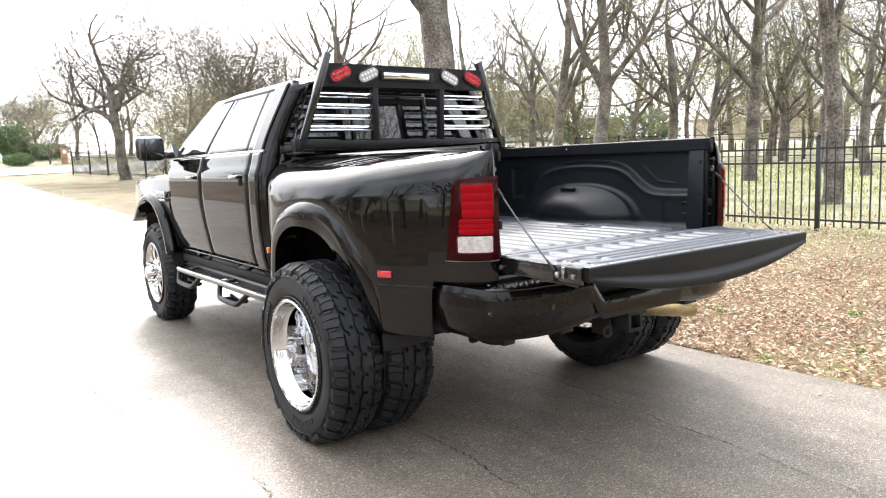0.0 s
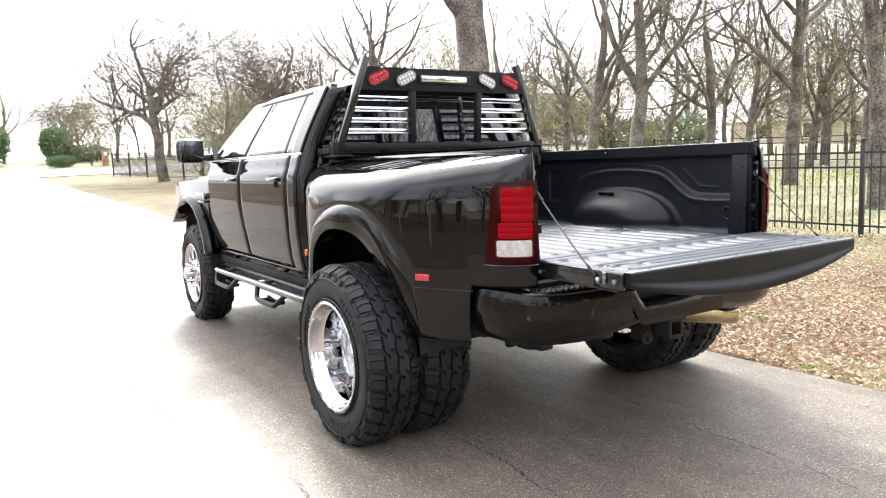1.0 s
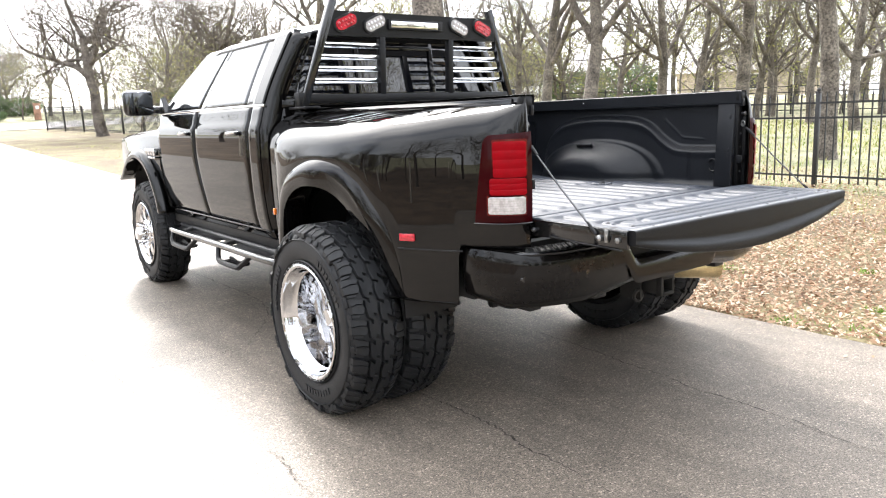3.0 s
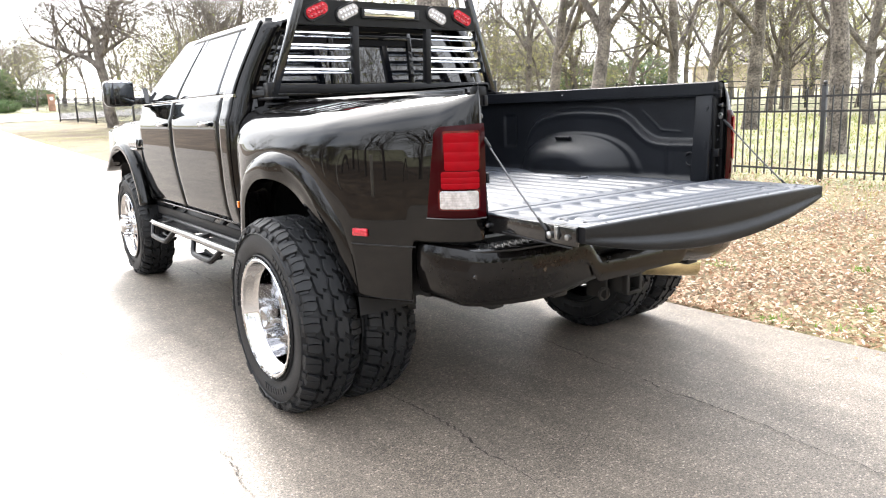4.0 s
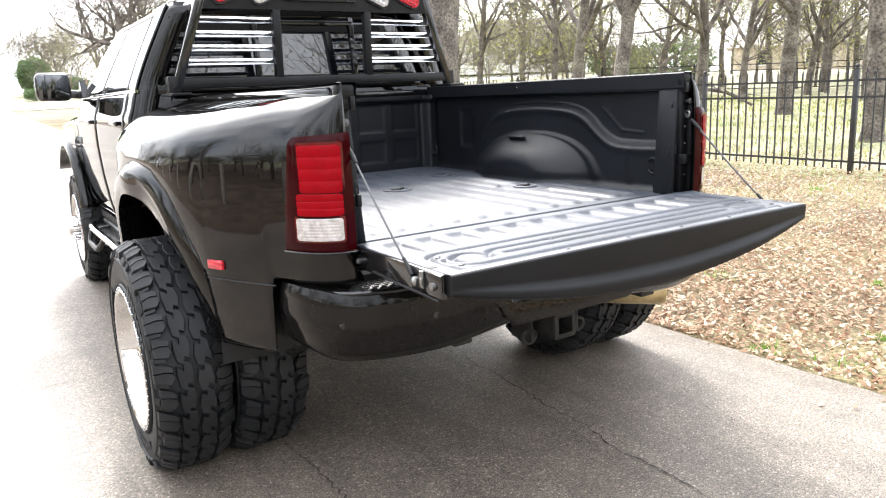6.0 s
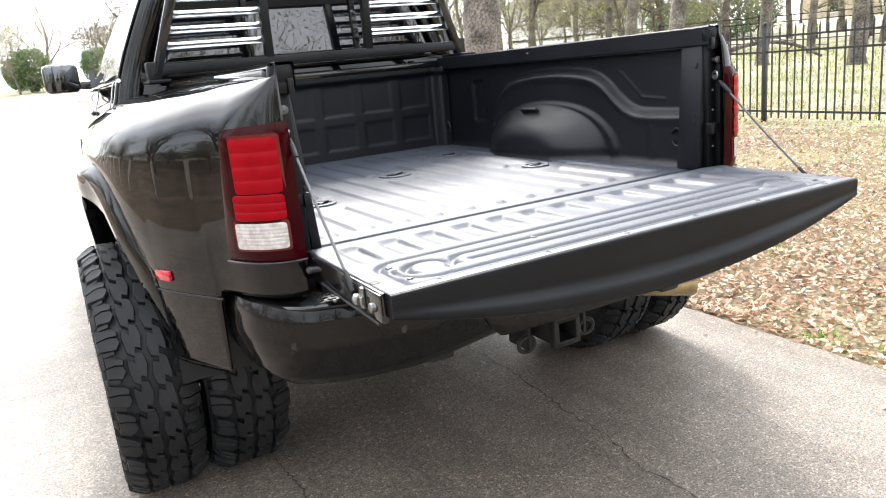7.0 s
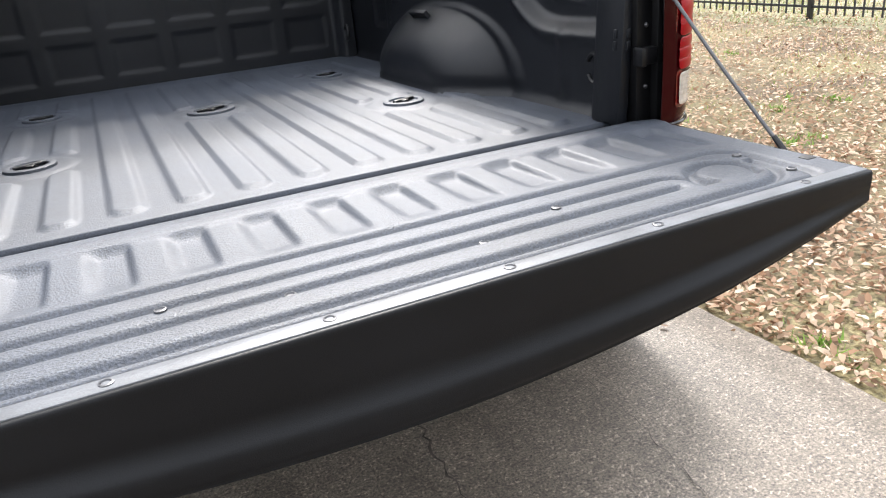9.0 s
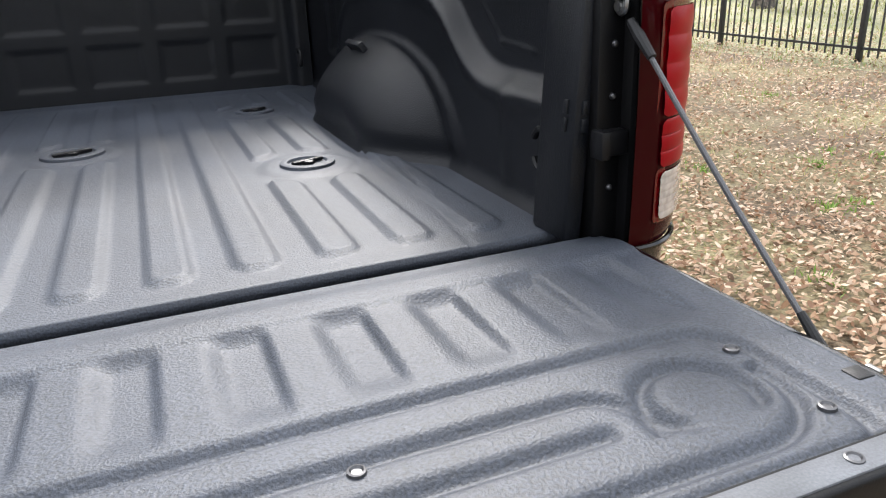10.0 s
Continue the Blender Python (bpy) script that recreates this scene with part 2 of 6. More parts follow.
# ---- mesh helpers ----
def part(name, bm, material, parent=None, label="", angle=35, solid=0.0, offset=-1):
    """Links a bmesh as one mesh object under a thing or a part."""
    bmesh.ops.recalc_face_normals(bm, faces=bm.faces) if solid == 0 else None
    me = bpy.data.meshes.new(name)
    bm.to_mesh(me)
    bm.free()
    return link(name, me, material, parent, label, angle, solid, offset)


def link(name, me, material, parent=None, label="", angle=35, solid=0.0, offset=-1):
    if not me.materials:
        me.materials.append(material)
        me.polygons.foreach_set("use_smooth", [True] * len(me.polygons))
        me.set_sharp_from_angle(angle=radians(angle))
    ob = new(name, me)
    if parent:
        ob.parent = parent
    if label:
        ob["label"] = label
    if solid:
        md = ob.modifiers.new("thickness", "SOLIDIFY")
        md.thickness, md.offset = solid, offset
    return ob


def quick(name, verts, faces, material, parent=None, label="", angle=35):
    me = bpy.data.meshes.new(name)
    me.from_pydata(verts, [], faces)
    return link(name, me, material, parent, label, angle)


def box(bm, c, s, bev=0.0, m=None, seg=2):
    r = bmesh.ops.create_cube(bm, size=1)
    vs = r["verts"]
    bmesh.ops.scale(bm, vec=s, verts=vs)
    if bev:
        es = list({e for v in vs for e in v.link_edges})
        out = bmesh.ops.bevel(bm, geom=es, offset=bev, segments=seg, affect="EDGES", profile=0.5)
        vs = list({v for f in out["faces"] for v in f.verts} | {v for v in vs if v.is_valid})
    bmesh.ops.transform(bm, matrix=Matrix.Translation(c) @ (m or Matrix()), verts=vs)
    return vs


def frames_along(pts):
    pts = [Vector(p) for p in pts]
    out, n = [], None
    for i, p in enumerate(pts):
        d = (pts[min(i + 1, len(pts) - 1)] - pts[max(i - 1, 0)]).normalized()
        if n is None:
            n = d.orthogonal().normalized()
        n = (n - d * n.dot(d))
        n = n.normalized() if n.length > 1e-6 else d.orthogonal().normalized()
        out.append((p, n, d.cross(n)))
    return out


def tube(bm, pts, r, n=8, caps=True):
    rings = []
    for i, (p, a, b) in enumerate(frames_along(pts)):
        rr = r[i] if isinstance(r, (list, tuple)) else r
        rings.append([bm.verts.new(p + (a * math.cos(2 * math.pi * k / n) + b * math.sin(2 * math.pi * k / n)) * rr) for k in range(n)])
    for q, w in zip(rings, rings[1:]):
        for k in range(n):
            bm.faces.new((q[k], q[(k + 1) % n], w[(k + 1) % n], w[k]))
    if caps:
        bm.faces.new(rings[0][::-1])
        bm.faces.new(rings[-1])
    return [v for ring in rings for v in ring]


def bar(bm, a, b, w, h, up=(0, 0, 1), bev=0.003):
    """A square bar from a to b, w across and h along up."""
    a, b = Vector(a), Vector(b)
    d = (b - a)
    z = Vector(up)
    x = d.normalized().cross(z).normalized()
    z = x.cross(d.normalized())
    m = Matrix((x, d.normalized(), z)).transposed().to_4x4()
    return box(bm, (a + b) / 2, (w, d.length, h), bev, m)


def revolve(bm, profile, n=48, m=None, span=2 * math.pi, close=True):
    """profile: (along x, radius); turns round the x axis."""
    m = m or Matrix()
    rings = []
    for k in range(n):
        a = span * k / n
        rings.append([bm.verts.new(m @ Vector((x, r * math.cos(a), r * math.sin(a)))) for x, r in profile])
    for k in range(n if close else n - 1):
        q, w = rings[k], rings[(k + 1) % n]
        for i in range(len(profile) - 1):
            bm.faces.new((q[i], q[i + 1], w[i + 1], w[i]))
    return rings


def sheet(bm, nu, nv, f):
    vs = [[bm.verts.new(f(i / nu, j / nv)) for j in range(nv + 1)] for i in range(nu + 1)]
    for i in range(nu):
        for j in range(nv):
            bm.faces.new((vs[i][j], vs[i + 1][j], vs[i + 1][j + 1], vs[i][j + 1]))
    return vs


def slab(bm, outline, axis, a, b, bev=0.0):
    """A polygon in the plane across an axis, extruded from a to b along it."""
    def at(p, v):
        return {"x": (v, p[0], p[1]), "y": (p[0], v, p[1]), "z": (p[0], p[1], v)}[axis]
    lo = [bm.verts.new(at(p, a)) for p in outline]
    hi = [bm.verts.new(at(p, b)) for p in outline]
    n = len(outline)
    fs = [bm.faces.new(lo[::-1]), bm.faces.new(hi)]
    for i in range(n):
        fs.append(bm.faces.new((lo[i], lo[(i + 1) % n], hi[(i + 1) % n], hi[i])))
    if bev:
        bmesh.ops.bevel(bm, geom=list({e for f in fs for e in f.edges}), offset=bev, segments=2, affect="EDGES", profile=0.5)


def spline(pts, n):
    """Catmull-Rom through points, n samples, evenly by length."""
    P = [Vector(p) for p in pts]
    P = [P[0] * 2 - P[1]] + P + [P[-1] * 2 - P[-2]]
    dense = []
    for i in range(1, len(P) - 2):
        for k in range(16):
            t = k / 16
            dense.append(0.5 * ((2 * P[i]) + (P[i + 1] - P[i - 1]) * t + (2 * P[i - 1] - 5 * P[i] + 4 * P[i + 1] - P[i + 2]) * t * t + (3 * P[i] - P[i - 1] - 3 * P[i + 1] + P[i + 2]) * t ** 3))
    dense.append(P[-2])
    acc = [0]
    for a, b in zip(dense, dense[1:]):
        acc.append(acc[-1] + (b - a).length)
    out, j = [], 0
    for k in range(n):
        s = acc[-1] * k / (n - 1)
        while j < len(acc) - 2 and acc[j + 1] < s:
            j += 1
        f = (s - acc[j]) / max(1e-9, acc[j + 1] - acc[j])
        out.append(dense[j].lerp(dense[j + 1], min(1, f)))
    return out


def smooth(a, b, x):
    t = min(1.0, max(0.0, (x - a) / (b - a)))
    return t * t * (3 - 2 * t)


def mirrored(bm):
    """A copy of a bmesh on the other side of x = 0."""
    b2 = bm.copy()
    for v in b2.verts:
        v.co.x = -v.co.x
    bmesh.ops.reverse_faces(b2, faces=b2.faces)
    return b2


def both(name, bm, material, parent, label="", **kw):
    other = mirrored(bm)
    return part(name, bm, material, parent, label, **kw), part(name, other, material, parent, label, **kw)


def thing(name, label, category, group="", at=(0, 0, 0), kind=""):
    ob = new(name)
    ob.location = at
    ob.empty_display_size = 0.2
    return tagged(ob, label, category, group, kind)


# ---- ground ----
DRIVE_R, DRIVE_L = 1.63, -6.2


def ramp_up(v, a, soft):
    """Rises with slope 1 past a, rounded over soft."""
    return soft * math.log1p(math.exp(min(40.0, (v - a) / soft)))


def gz(x, y):
    """Height of the land: level at the truck, rising ahead of it and beyond the fence."""
    far = 0.034 * (ramp_up(y, 7.0, 1.6) - ramp_up(y, 110.0, 8.0)) + 0.03 * (ramp_up(y, 52.0, 4.0) - ramp_up(y, 110.0, 8.0))
    side = 0.019 * (ramp_up(x, 1.9, 0.3) - ramp_up(x, 8.5, 0.5)) + 0.036 * (ramp_up(x, 8.5, 1.0) - ramp_up(x, 70.0, 8.0))
    return far + side


def drive_edge(y):
    """Right-hand edge of the driveway."""
    return DRIVE_R - 0.020 * max(0.0, y - 6)


def spread(lo, hi, mid, n):
    """Grid lines from lo to hi, closer near mid."""
    ts = np.linspace(-1, 1, n)
    out = [mid + (hi - mid) * t ** 3 * 0.85 + (hi - mid) * 0.15 * t if t > 0 else mid + (mid - lo) * t ** 3 * 0.85 + (mid - lo) * 0.15 * t for t in ts]
    return sorted(out)


ground_x = sorted(set([round(v, 3) for v in spread(-600, 600, 3, 90)]))
ground_y = sorted(set([round(v, 3) for v in spread(-600, 600, 6, 90)]))
gv, gf = [], []
for x in ground_x:
    for y in ground_y:
        low = 0.12 if (DRIVE_L + 0.1 < x < drive_edge(y) + 0.5 and -60 < y < 59) else 0.035
        gv.append((x, y, gz(x, y) - low))
NY = len(ground_y)
for i in range(len(ground_x) - 1):
    for j in range(NY - 1):
        gf.append((i * NY + j, (i + 1) * NY + j, (i + 1) * NY + j + 1, i * NY + j + 1))
ground = quick("ground", gv, gf, GRASSY)
tagged(ground, "thin winter lawn with bare brown soil under fallen oak leaves", "lawn", kind="structure")

# lawn beside the driveway, finer, up to the concrete's edge
bm = bmesh.new()
sheet(bm, 110, 60, lambda u, v: (lambda x, y: (x, y, gz(x, y) - 0.022 + 0.018 * noise.noise((x * 1.3, y * 1.3, 0)) * smooth(0, 0.4, x - drive_edge(y)) + 0.008 * noise.noise((x * 6, y * 6, 3)) - 0.15 * smooth(0.97, 1.0, v)))(drive_edge(-14 + 63.8 * u) - 0.06 + 6.6 * v * v + 0.2 * v, -14 + 63.8 * u))
lawn = part("lawn_verge", bm, SOIL)
tagged(lawn, "strip of brown lawn and soil between the driveway and the iron fence", "lawn", kind="structure")

# leaf-strewn earth under the trees across the driveway
ev, ef = [], []
for i in range(13):
    for j in range(15):
        x, y = DRIVE_L - 0.012 - 2.5 * i, -22.0 + 5.5 * j
        ev.append((x, y, gz(x, y) - 0.008))
for i in range(12):
    for j in range(14):
        ef.append((i * 15 + j, i * 15 + j + 1, (i + 1) * 15 + j + 1, (i + 1) * 15 + j))
wood_floor = quick("lawn_across", ev, ef, LEAF_MOULD)
tagged(wood_floor, "brown leaf-strewn earth under the trees across the driveway", "earth", kind="structure")

# driveway slabs, with joints between them
bm = bmesh.new()
JOINTS = [-40, -16, -8.4, -4.4, -4.2, 2.22, 8.6, 15, 21.5, 28, 34.6, 42, 50]
for y0, y1 in zip(JOINTS[:-1], JOINTS[1:]):
    def f(u, v, y0=y0, y1=y1):
        y = y0 + (y1 - y0) * v
        x = DRIVE_L + (drive_edge(y) - 0.006 + 0.012 * noise.noise((y * 3, 0, 0)) - DRIVE_L) * u
        return (x, y, gz(x, y) + 0.003 * noise.noise((x * 0.5, y * 0.5, 7)))
    sheet(bm, 40, 30, f)
bmesh.ops.remove_doubles(bm, verts=bm.verts, dist=1e-4)
driveway = part("driveway", bm, CONCRETE, solid=0.11, angle=60)
tagged(driveway, "wide grey concrete driveway with hairline cracks and joints", "driveway", kind="structure")


def crack(pts, width, seed):
    rnd = random.Random(seed)
    P = spline([(x, y, 0) for x, y in pts], int(14 * len(pts)))
    bm = bmesh.new()
    prev = None
    for i, p in enumerate(P):
        t = i / (len(P) - 1)
        d = (P[min(i + 1, len(P) - 1)] - P[max(i - 1, 0)]).normalized()
        s = Vector((-d.y, d.x, 0))
        w = width * (0.15 + 0.85 * math.sin(math.pi * min(1, max(0.02, t)))) * rnd.uniform(0.25, 1.0)
        c = p + s * rnd.uniform(-1, 1) * 0.012
        z = gz(c.x, c.y) + 0.005
        pair = [bm.verts.new((c.x + s.x * w, c.y + s.y * w, z)), bm.verts.new((c.x - s.x * w, c.y - s.y * w, z))]
        if prev:
            bm.faces.new((prev[0], prev[1], pair[1], pair[0]))
        prev = pair
    part("crack", bm, CRACK, driveway)


crack([(-0.80, 0.95), (-0.775, 0.6), (-0.768, 0.21), (-0.81, -0.06), (-0.80, -0.25), (-0.84, -0.6)], 0.007, 1)
crack([(0.40, 1.6), (0.38, 0.71), (0.34, 0.3), (0.325, 0.02), (0.28, -0.17), (0.30, -0.4), (0.24, -0.95), (0.2, -1.6)], 0.0055, 2)
crack([(-1.68, 0.72), (-1.66, 0.6), (-1.68, 0.43), (-1.7, 0.2)], 0.004, 3)
crack([(-2.06, 3.5), (-2.0, 2.8), (-1.96, 2.2), (-1.92, 1.55), (-1.95, 1.2)], 0.0022, 4)
crack([(-0.63, 5.2), (-0.63, 4.54), (-0.60, 3.55), (-0.7, 2.9), (-1.15, 2.2)], 0.006, 5)
crack([(-1.96, 2.25), (-1.6, 2.18), (-1.15, 2.2), (-1.1, 2.3)], 0.004, 6)
crack([(-6.1, 2.26), (-4.5, 2.25), (-3.4, 2.24), (-2.56, 2.22), (-1.96, 2.22)], 0.003, 16)
crack([(0.9, 0.9), (0.95, 0.3), (0.86, -0.4), (0.9, -1.0)], 0.002, 7)

street_bm = bmesh.new()
sheet(street_bm, 60, 8, lambda u, v: (lambda x, y: (x, y, gz(x, y) + 0.012))(-90 + 220 * u, 49.9 + 8.5 * v))
street = part("street", street_bm, ASPHALT)
tagged(street, "sunlit pale street crossing the end of the driveway", "street", kind="structure")


# ---- pickup truck ----
truck = thing("pickup_truck", "lifted black crew-cab pickup with dual rear wheels and lowered tailgate", "pickup truck")

# rear fender and bed side: plan curve at shoulder height, from the tail lamp forward
SIDE = spline([(-0.795, -0.079, 0), (-0.832, -0.076, 0), (-0.868, -0.057, 0), (-0.900, -0.025, 0), (-0.929, 0.022, 0), (-0.955, 0.080, 0), (-0.985, 0.14, 0), (-1.045, 0.25, 0), (-1.105, 0.38, 0), (-1.165, 0.56, 0), (-1.20, 0.80, 0), (-1.212, 1.05, 0), (-1.208, 1.30, 0), (-1.185, 1.46, 0), (-1.12, 1.58, 0), (-1.045, 1.68, 0), (-1.00, 1.80, 0), (-0.985, 1.97, 0)], 120)
ARCH = [(0.365, 0.60), (0.40, 0.62), (0.42, 0.80), (0.46, 0.94), (0.535, 1.04), (0.615, 1.135), (0.75, 1.213), (0.95, 1.231), (1.114, 1.204), (1.25, 1.14), (1.335, 1.06), (1.39, 0.95), (1.42, 0.80), (1.44, 0.66), (1.48, 0.62)]
AZ = lambda y: float(np.interp(y, [p[0] for p in ARCH], [p[1] for p in ARCH]))
side_x = lambda y: float(np.interp(y, [p.y for p in SIDE[12:]], [p.x for p in SIDE[12:]]))


SHOULDER = [(0.0, 1.494), (0.025, 1.491), (0.07, 1.471), (0.13, 1.462), (0.28, 1.454), (0.50, 1.434), (0.65, 1.415), (0.78, 1.390), (0.88, 1.362), (0.955, 1.326), (1.0, 1.275)]


def bed_side(u, v):
    i = u * 119
    k = min(118, int(i))
    s = SIDE[k].lerp(SIDE[k + 1], i - k)
    y = s.y
    zc = 1.325
    bottom = max(0.634, AZ(y)) if 0.365 < y < 1.48 else (0.634 + 0.256 * (1 - smooth(0.150, 0.160, y)) if y < 1 else 0.68)
    if v < 0.5:
        # rail edge, slanting facet, rolled shoulder; round the corner the facet fans in to the rail's end
        w = v / 0.5
        edge = Vector((-0.79, max(y, -0.060), 0))
        P = [Vector((a, b, 0)) for a, b in SHOULDER]
        f = w * (len(P) - 1)
        j = min(len(P) - 2, int(f))
        t = f - j
        p0, p1, p2, p3 = P[max(0, j - 1)], P[j], P[j + 1], P[min(len(P) - 1, j + 2)]
        q = 0.5 * ((2 * p1) + (p2 - p0) * t + (2 * p0 - 5 * p1 + 4 * p2 - p3) * t * t + (3 * p1 - p0 - 3 * p2 + p3) * t ** 3)
        r = edge.lerp(Vector((s.x, s.y, 0)), q.x)
        return (r.x, r.y, q.y)
    w = (v - 0.5) / 0.5
    z = zc - 0.05 + (bottom - zc + 0.05) * w
    x = s.x + 0.012 * smooth(1.25, 0.6, z) - 0.006 * math.sin(math.pi * w)
    return (x, y, z)


bm = bmesh.new()
sheet(bm, 200, 60, bed_side)
both("bed_side", bm, PAINT, truck, "glossy black flared rear fender reflecting trees and sky", solid=0.006, angle=50)

# arch flare lip
FO = spline([(-1.088, 0.355, 0.634), (-1.10, 0.375, 0.70), (-1.125, 0.40, 0.82), (-1.15, 0.44, 0.94), (-1.178, 0.51, 1.05), (-1.196, 0.60, 1.152), (-1.212, 0.75, 1.217), (-1.220, 0.95, 1.236), (-1.220, 1.114, 1.208), (-1.216, 1.25, 1.144), (-1.208, 1.335, 1.062), (-1.20, 1.385, 0.95), (-1.195, 1.415, 0.80), (-1.19, 1.435, 0.66)], 70)
FM = spline([(-1.125, 0.375, 0.634), (-1.140, 0.40, 0.70), (-1.168, 0.43, 0.81), (-1.195, 0.475, 0.92), (-1.222, 0.545, 1.02), (-1.238, 0.63, 1.112), (-1.252, 0.77, 1.175), (-1.260, 0.95, 1.192), (-1.260, 1.10, 1.168), (-1.256, 1.225, 1.108), (-1.25, 1.30, 1.032), (-1.24, 1.35, 0.93), (-1.235, 1.38, 0.80), (-1.23, 1.40, 0.66)], 70)
FI = spline([(-1.13, 0.42, 0.634), (-1.145, 0.45, 0.70), (-1.175, 0.48, 0.80), (-1.20, 0.525, 0.90), (-1.228, 0.60, 0.985), (-1.242, 0.68, 1.055), (-1.25, 0.80, 1.105), (-1.255, 0.95, 1.120), (-1.255, 1.08, 1.100), (-1.252, 1.19, 1.045), (-1.246, 1.26, 0.975), (-1.238, 1.30, 0.89), (-1.233, 1.325, 0.79), (-1.23, 1.34, 0.66)], 70)


def flare(u, v):
    i = min(68, int(u * 69))
    t = u * 69 - i
    o, m, n = (c[i].lerp(c[i + 1], t) for c in (FO, FM, FI))
    deep = n + Vector((0.16, 0, 0))
    w = smooth(1.0, 0.65, o.y)
    dm, dn = (o.x - 0.012 - m.x) * w, (o.x - 0.002 - n.x) * w
    m, n = m + Vector((dm, dm * 1.45, 0)), n + Vector((dn, dn * 1.45, 0))
    o = o.lerp(n, 0.42 * w)
    away = Vector((0, o.y - n.y, o.z - n.z)).normalized() * (0.02 + 0.055 * w)
    root = Vector((side_x(o.y + away.y) + 0.022 * smooth(1.25, 0.6, o.z) + 0.012, o.y + away.y, o.z + away.z))
    pts = [root, o.lerp(m, 0.5) + (o - n) * 0.06 + Vector((-0.008, 0, 0)), m, m.lerp(n, 0.5) + Vector((-0.004, 0, 0)), n, n + Vector((0.012, 0, 0)), deep]
    f = v * (len(pts) - 1)
    j = min(len(pts) - 2, int(f))
    return pts[j].lerp(pts[j + 1], f - j)


bm = bmesh.new()
sheet(bm, 90, 12, flare)
both("fender_flare", bm, PAINT, truck, "rounded glossy black wheel-arch flare", solid=0.004, angle=60)

# lower lip of the fender behind the wheel
bm = bmesh.new()
tube(bm, [(side_x(y) + 0.020, y, 0.642) for y in np.linspace(0.40, 0.165, 12)], 0.008, 8)
both("fender_lip", bm, SATIN_BLACK, truck, "satin black lower lip of the rear fender")

# dark wheel-well liners
bm = bmesh.new()
prof = [(0.40, 0.55), (0.42, 0.85), (0.52, 1.05), (0.72, 1.15), (0.95, 1.17), (1.18, 1.13), (1.34, 1.0), (1.42, 0.8), (1.45, 0.6)]
WL = spline([(0, y, z) for y, z in prof], 30)
sheet(bm, 29, 2, lambda u, v: (-1.10 + 0.29 * v, WL[round(u * 29)].y, WL[round(u * 29)].z))
sheet(bm, 29, 2, lambda u, v: (-0.81, 0.95 + (WL[round(u * 29)].y - 0.95) * v, 0.6 + (WL[round(u * 29)].z - 0.6) * v))
both("wheel_well", bm, PLASTIC, truck, "matt black wheel-well liner")

# side marker
bm = bmesh.new()
MARK = lambda y, out=0.0: side_x(y) + 0.012 * smooth(1.25, 0.6, 0.918) - 0.006 - out
bar(bm, (MARK(0.395, 0.003), 0.395, 0.918), (MARK(0.325, 0.003), 0.325, 0.918), 0.014, 0.032, bev=0.004)
both("side_marker", bm, RED_LED, truck, "small red rectangular side marker lamp")
bm = bmesh.new()
tube(bm, [(MARK(y), y, 0.868) for y in np.linspace(0.41, 0.13, 14)], 0.003, 6)
both("body_seam", bm, PLASTIC, truck)
bm = bmesh.new()
box(bm, (-1.190, 1.500, 0.947), (0.014, 0.022, 0.036), 0.004)
both("amber_marker", bm, AMBER, truck, "small amber marker on the fender's front")
for z in (1.10, 1.16):
    bm = bmesh.new()
    bmesh.ops.create_uvsphere(bm, u_segments=12, v_segments=8, radius=0.008, matrix=Matrix.Translation((-1.145, 1.545, z)))
    both("clearance_lamp", bm, GLOSS_BLACK, truck)

# tail lamps
LAMP = spline([(-0.788, -0.083, 0), (-0.830, -0.081, 0), (-0.868, -0.062, 0), (-0.900, -0.030, 0), (-0.929, 0.017, 0), (-0.953, 0.076, 0)], 40)


def lamp_pt(u, z, off=0.0):
    i = min(38, int(u * 39))
    p = LAMP[i].lerp(LAMP[i + 1], u * 39 - i)
    d = (LAMP[i + 1] - LAMP[i]).normalized()
    n = Vector((d.y, -d.x, 0))
    n = n if n.dot(p - Vector((-0.85, 0.06, 0))) > 0 else -n
    return Vector((p.x, p.y, z)) + n * off


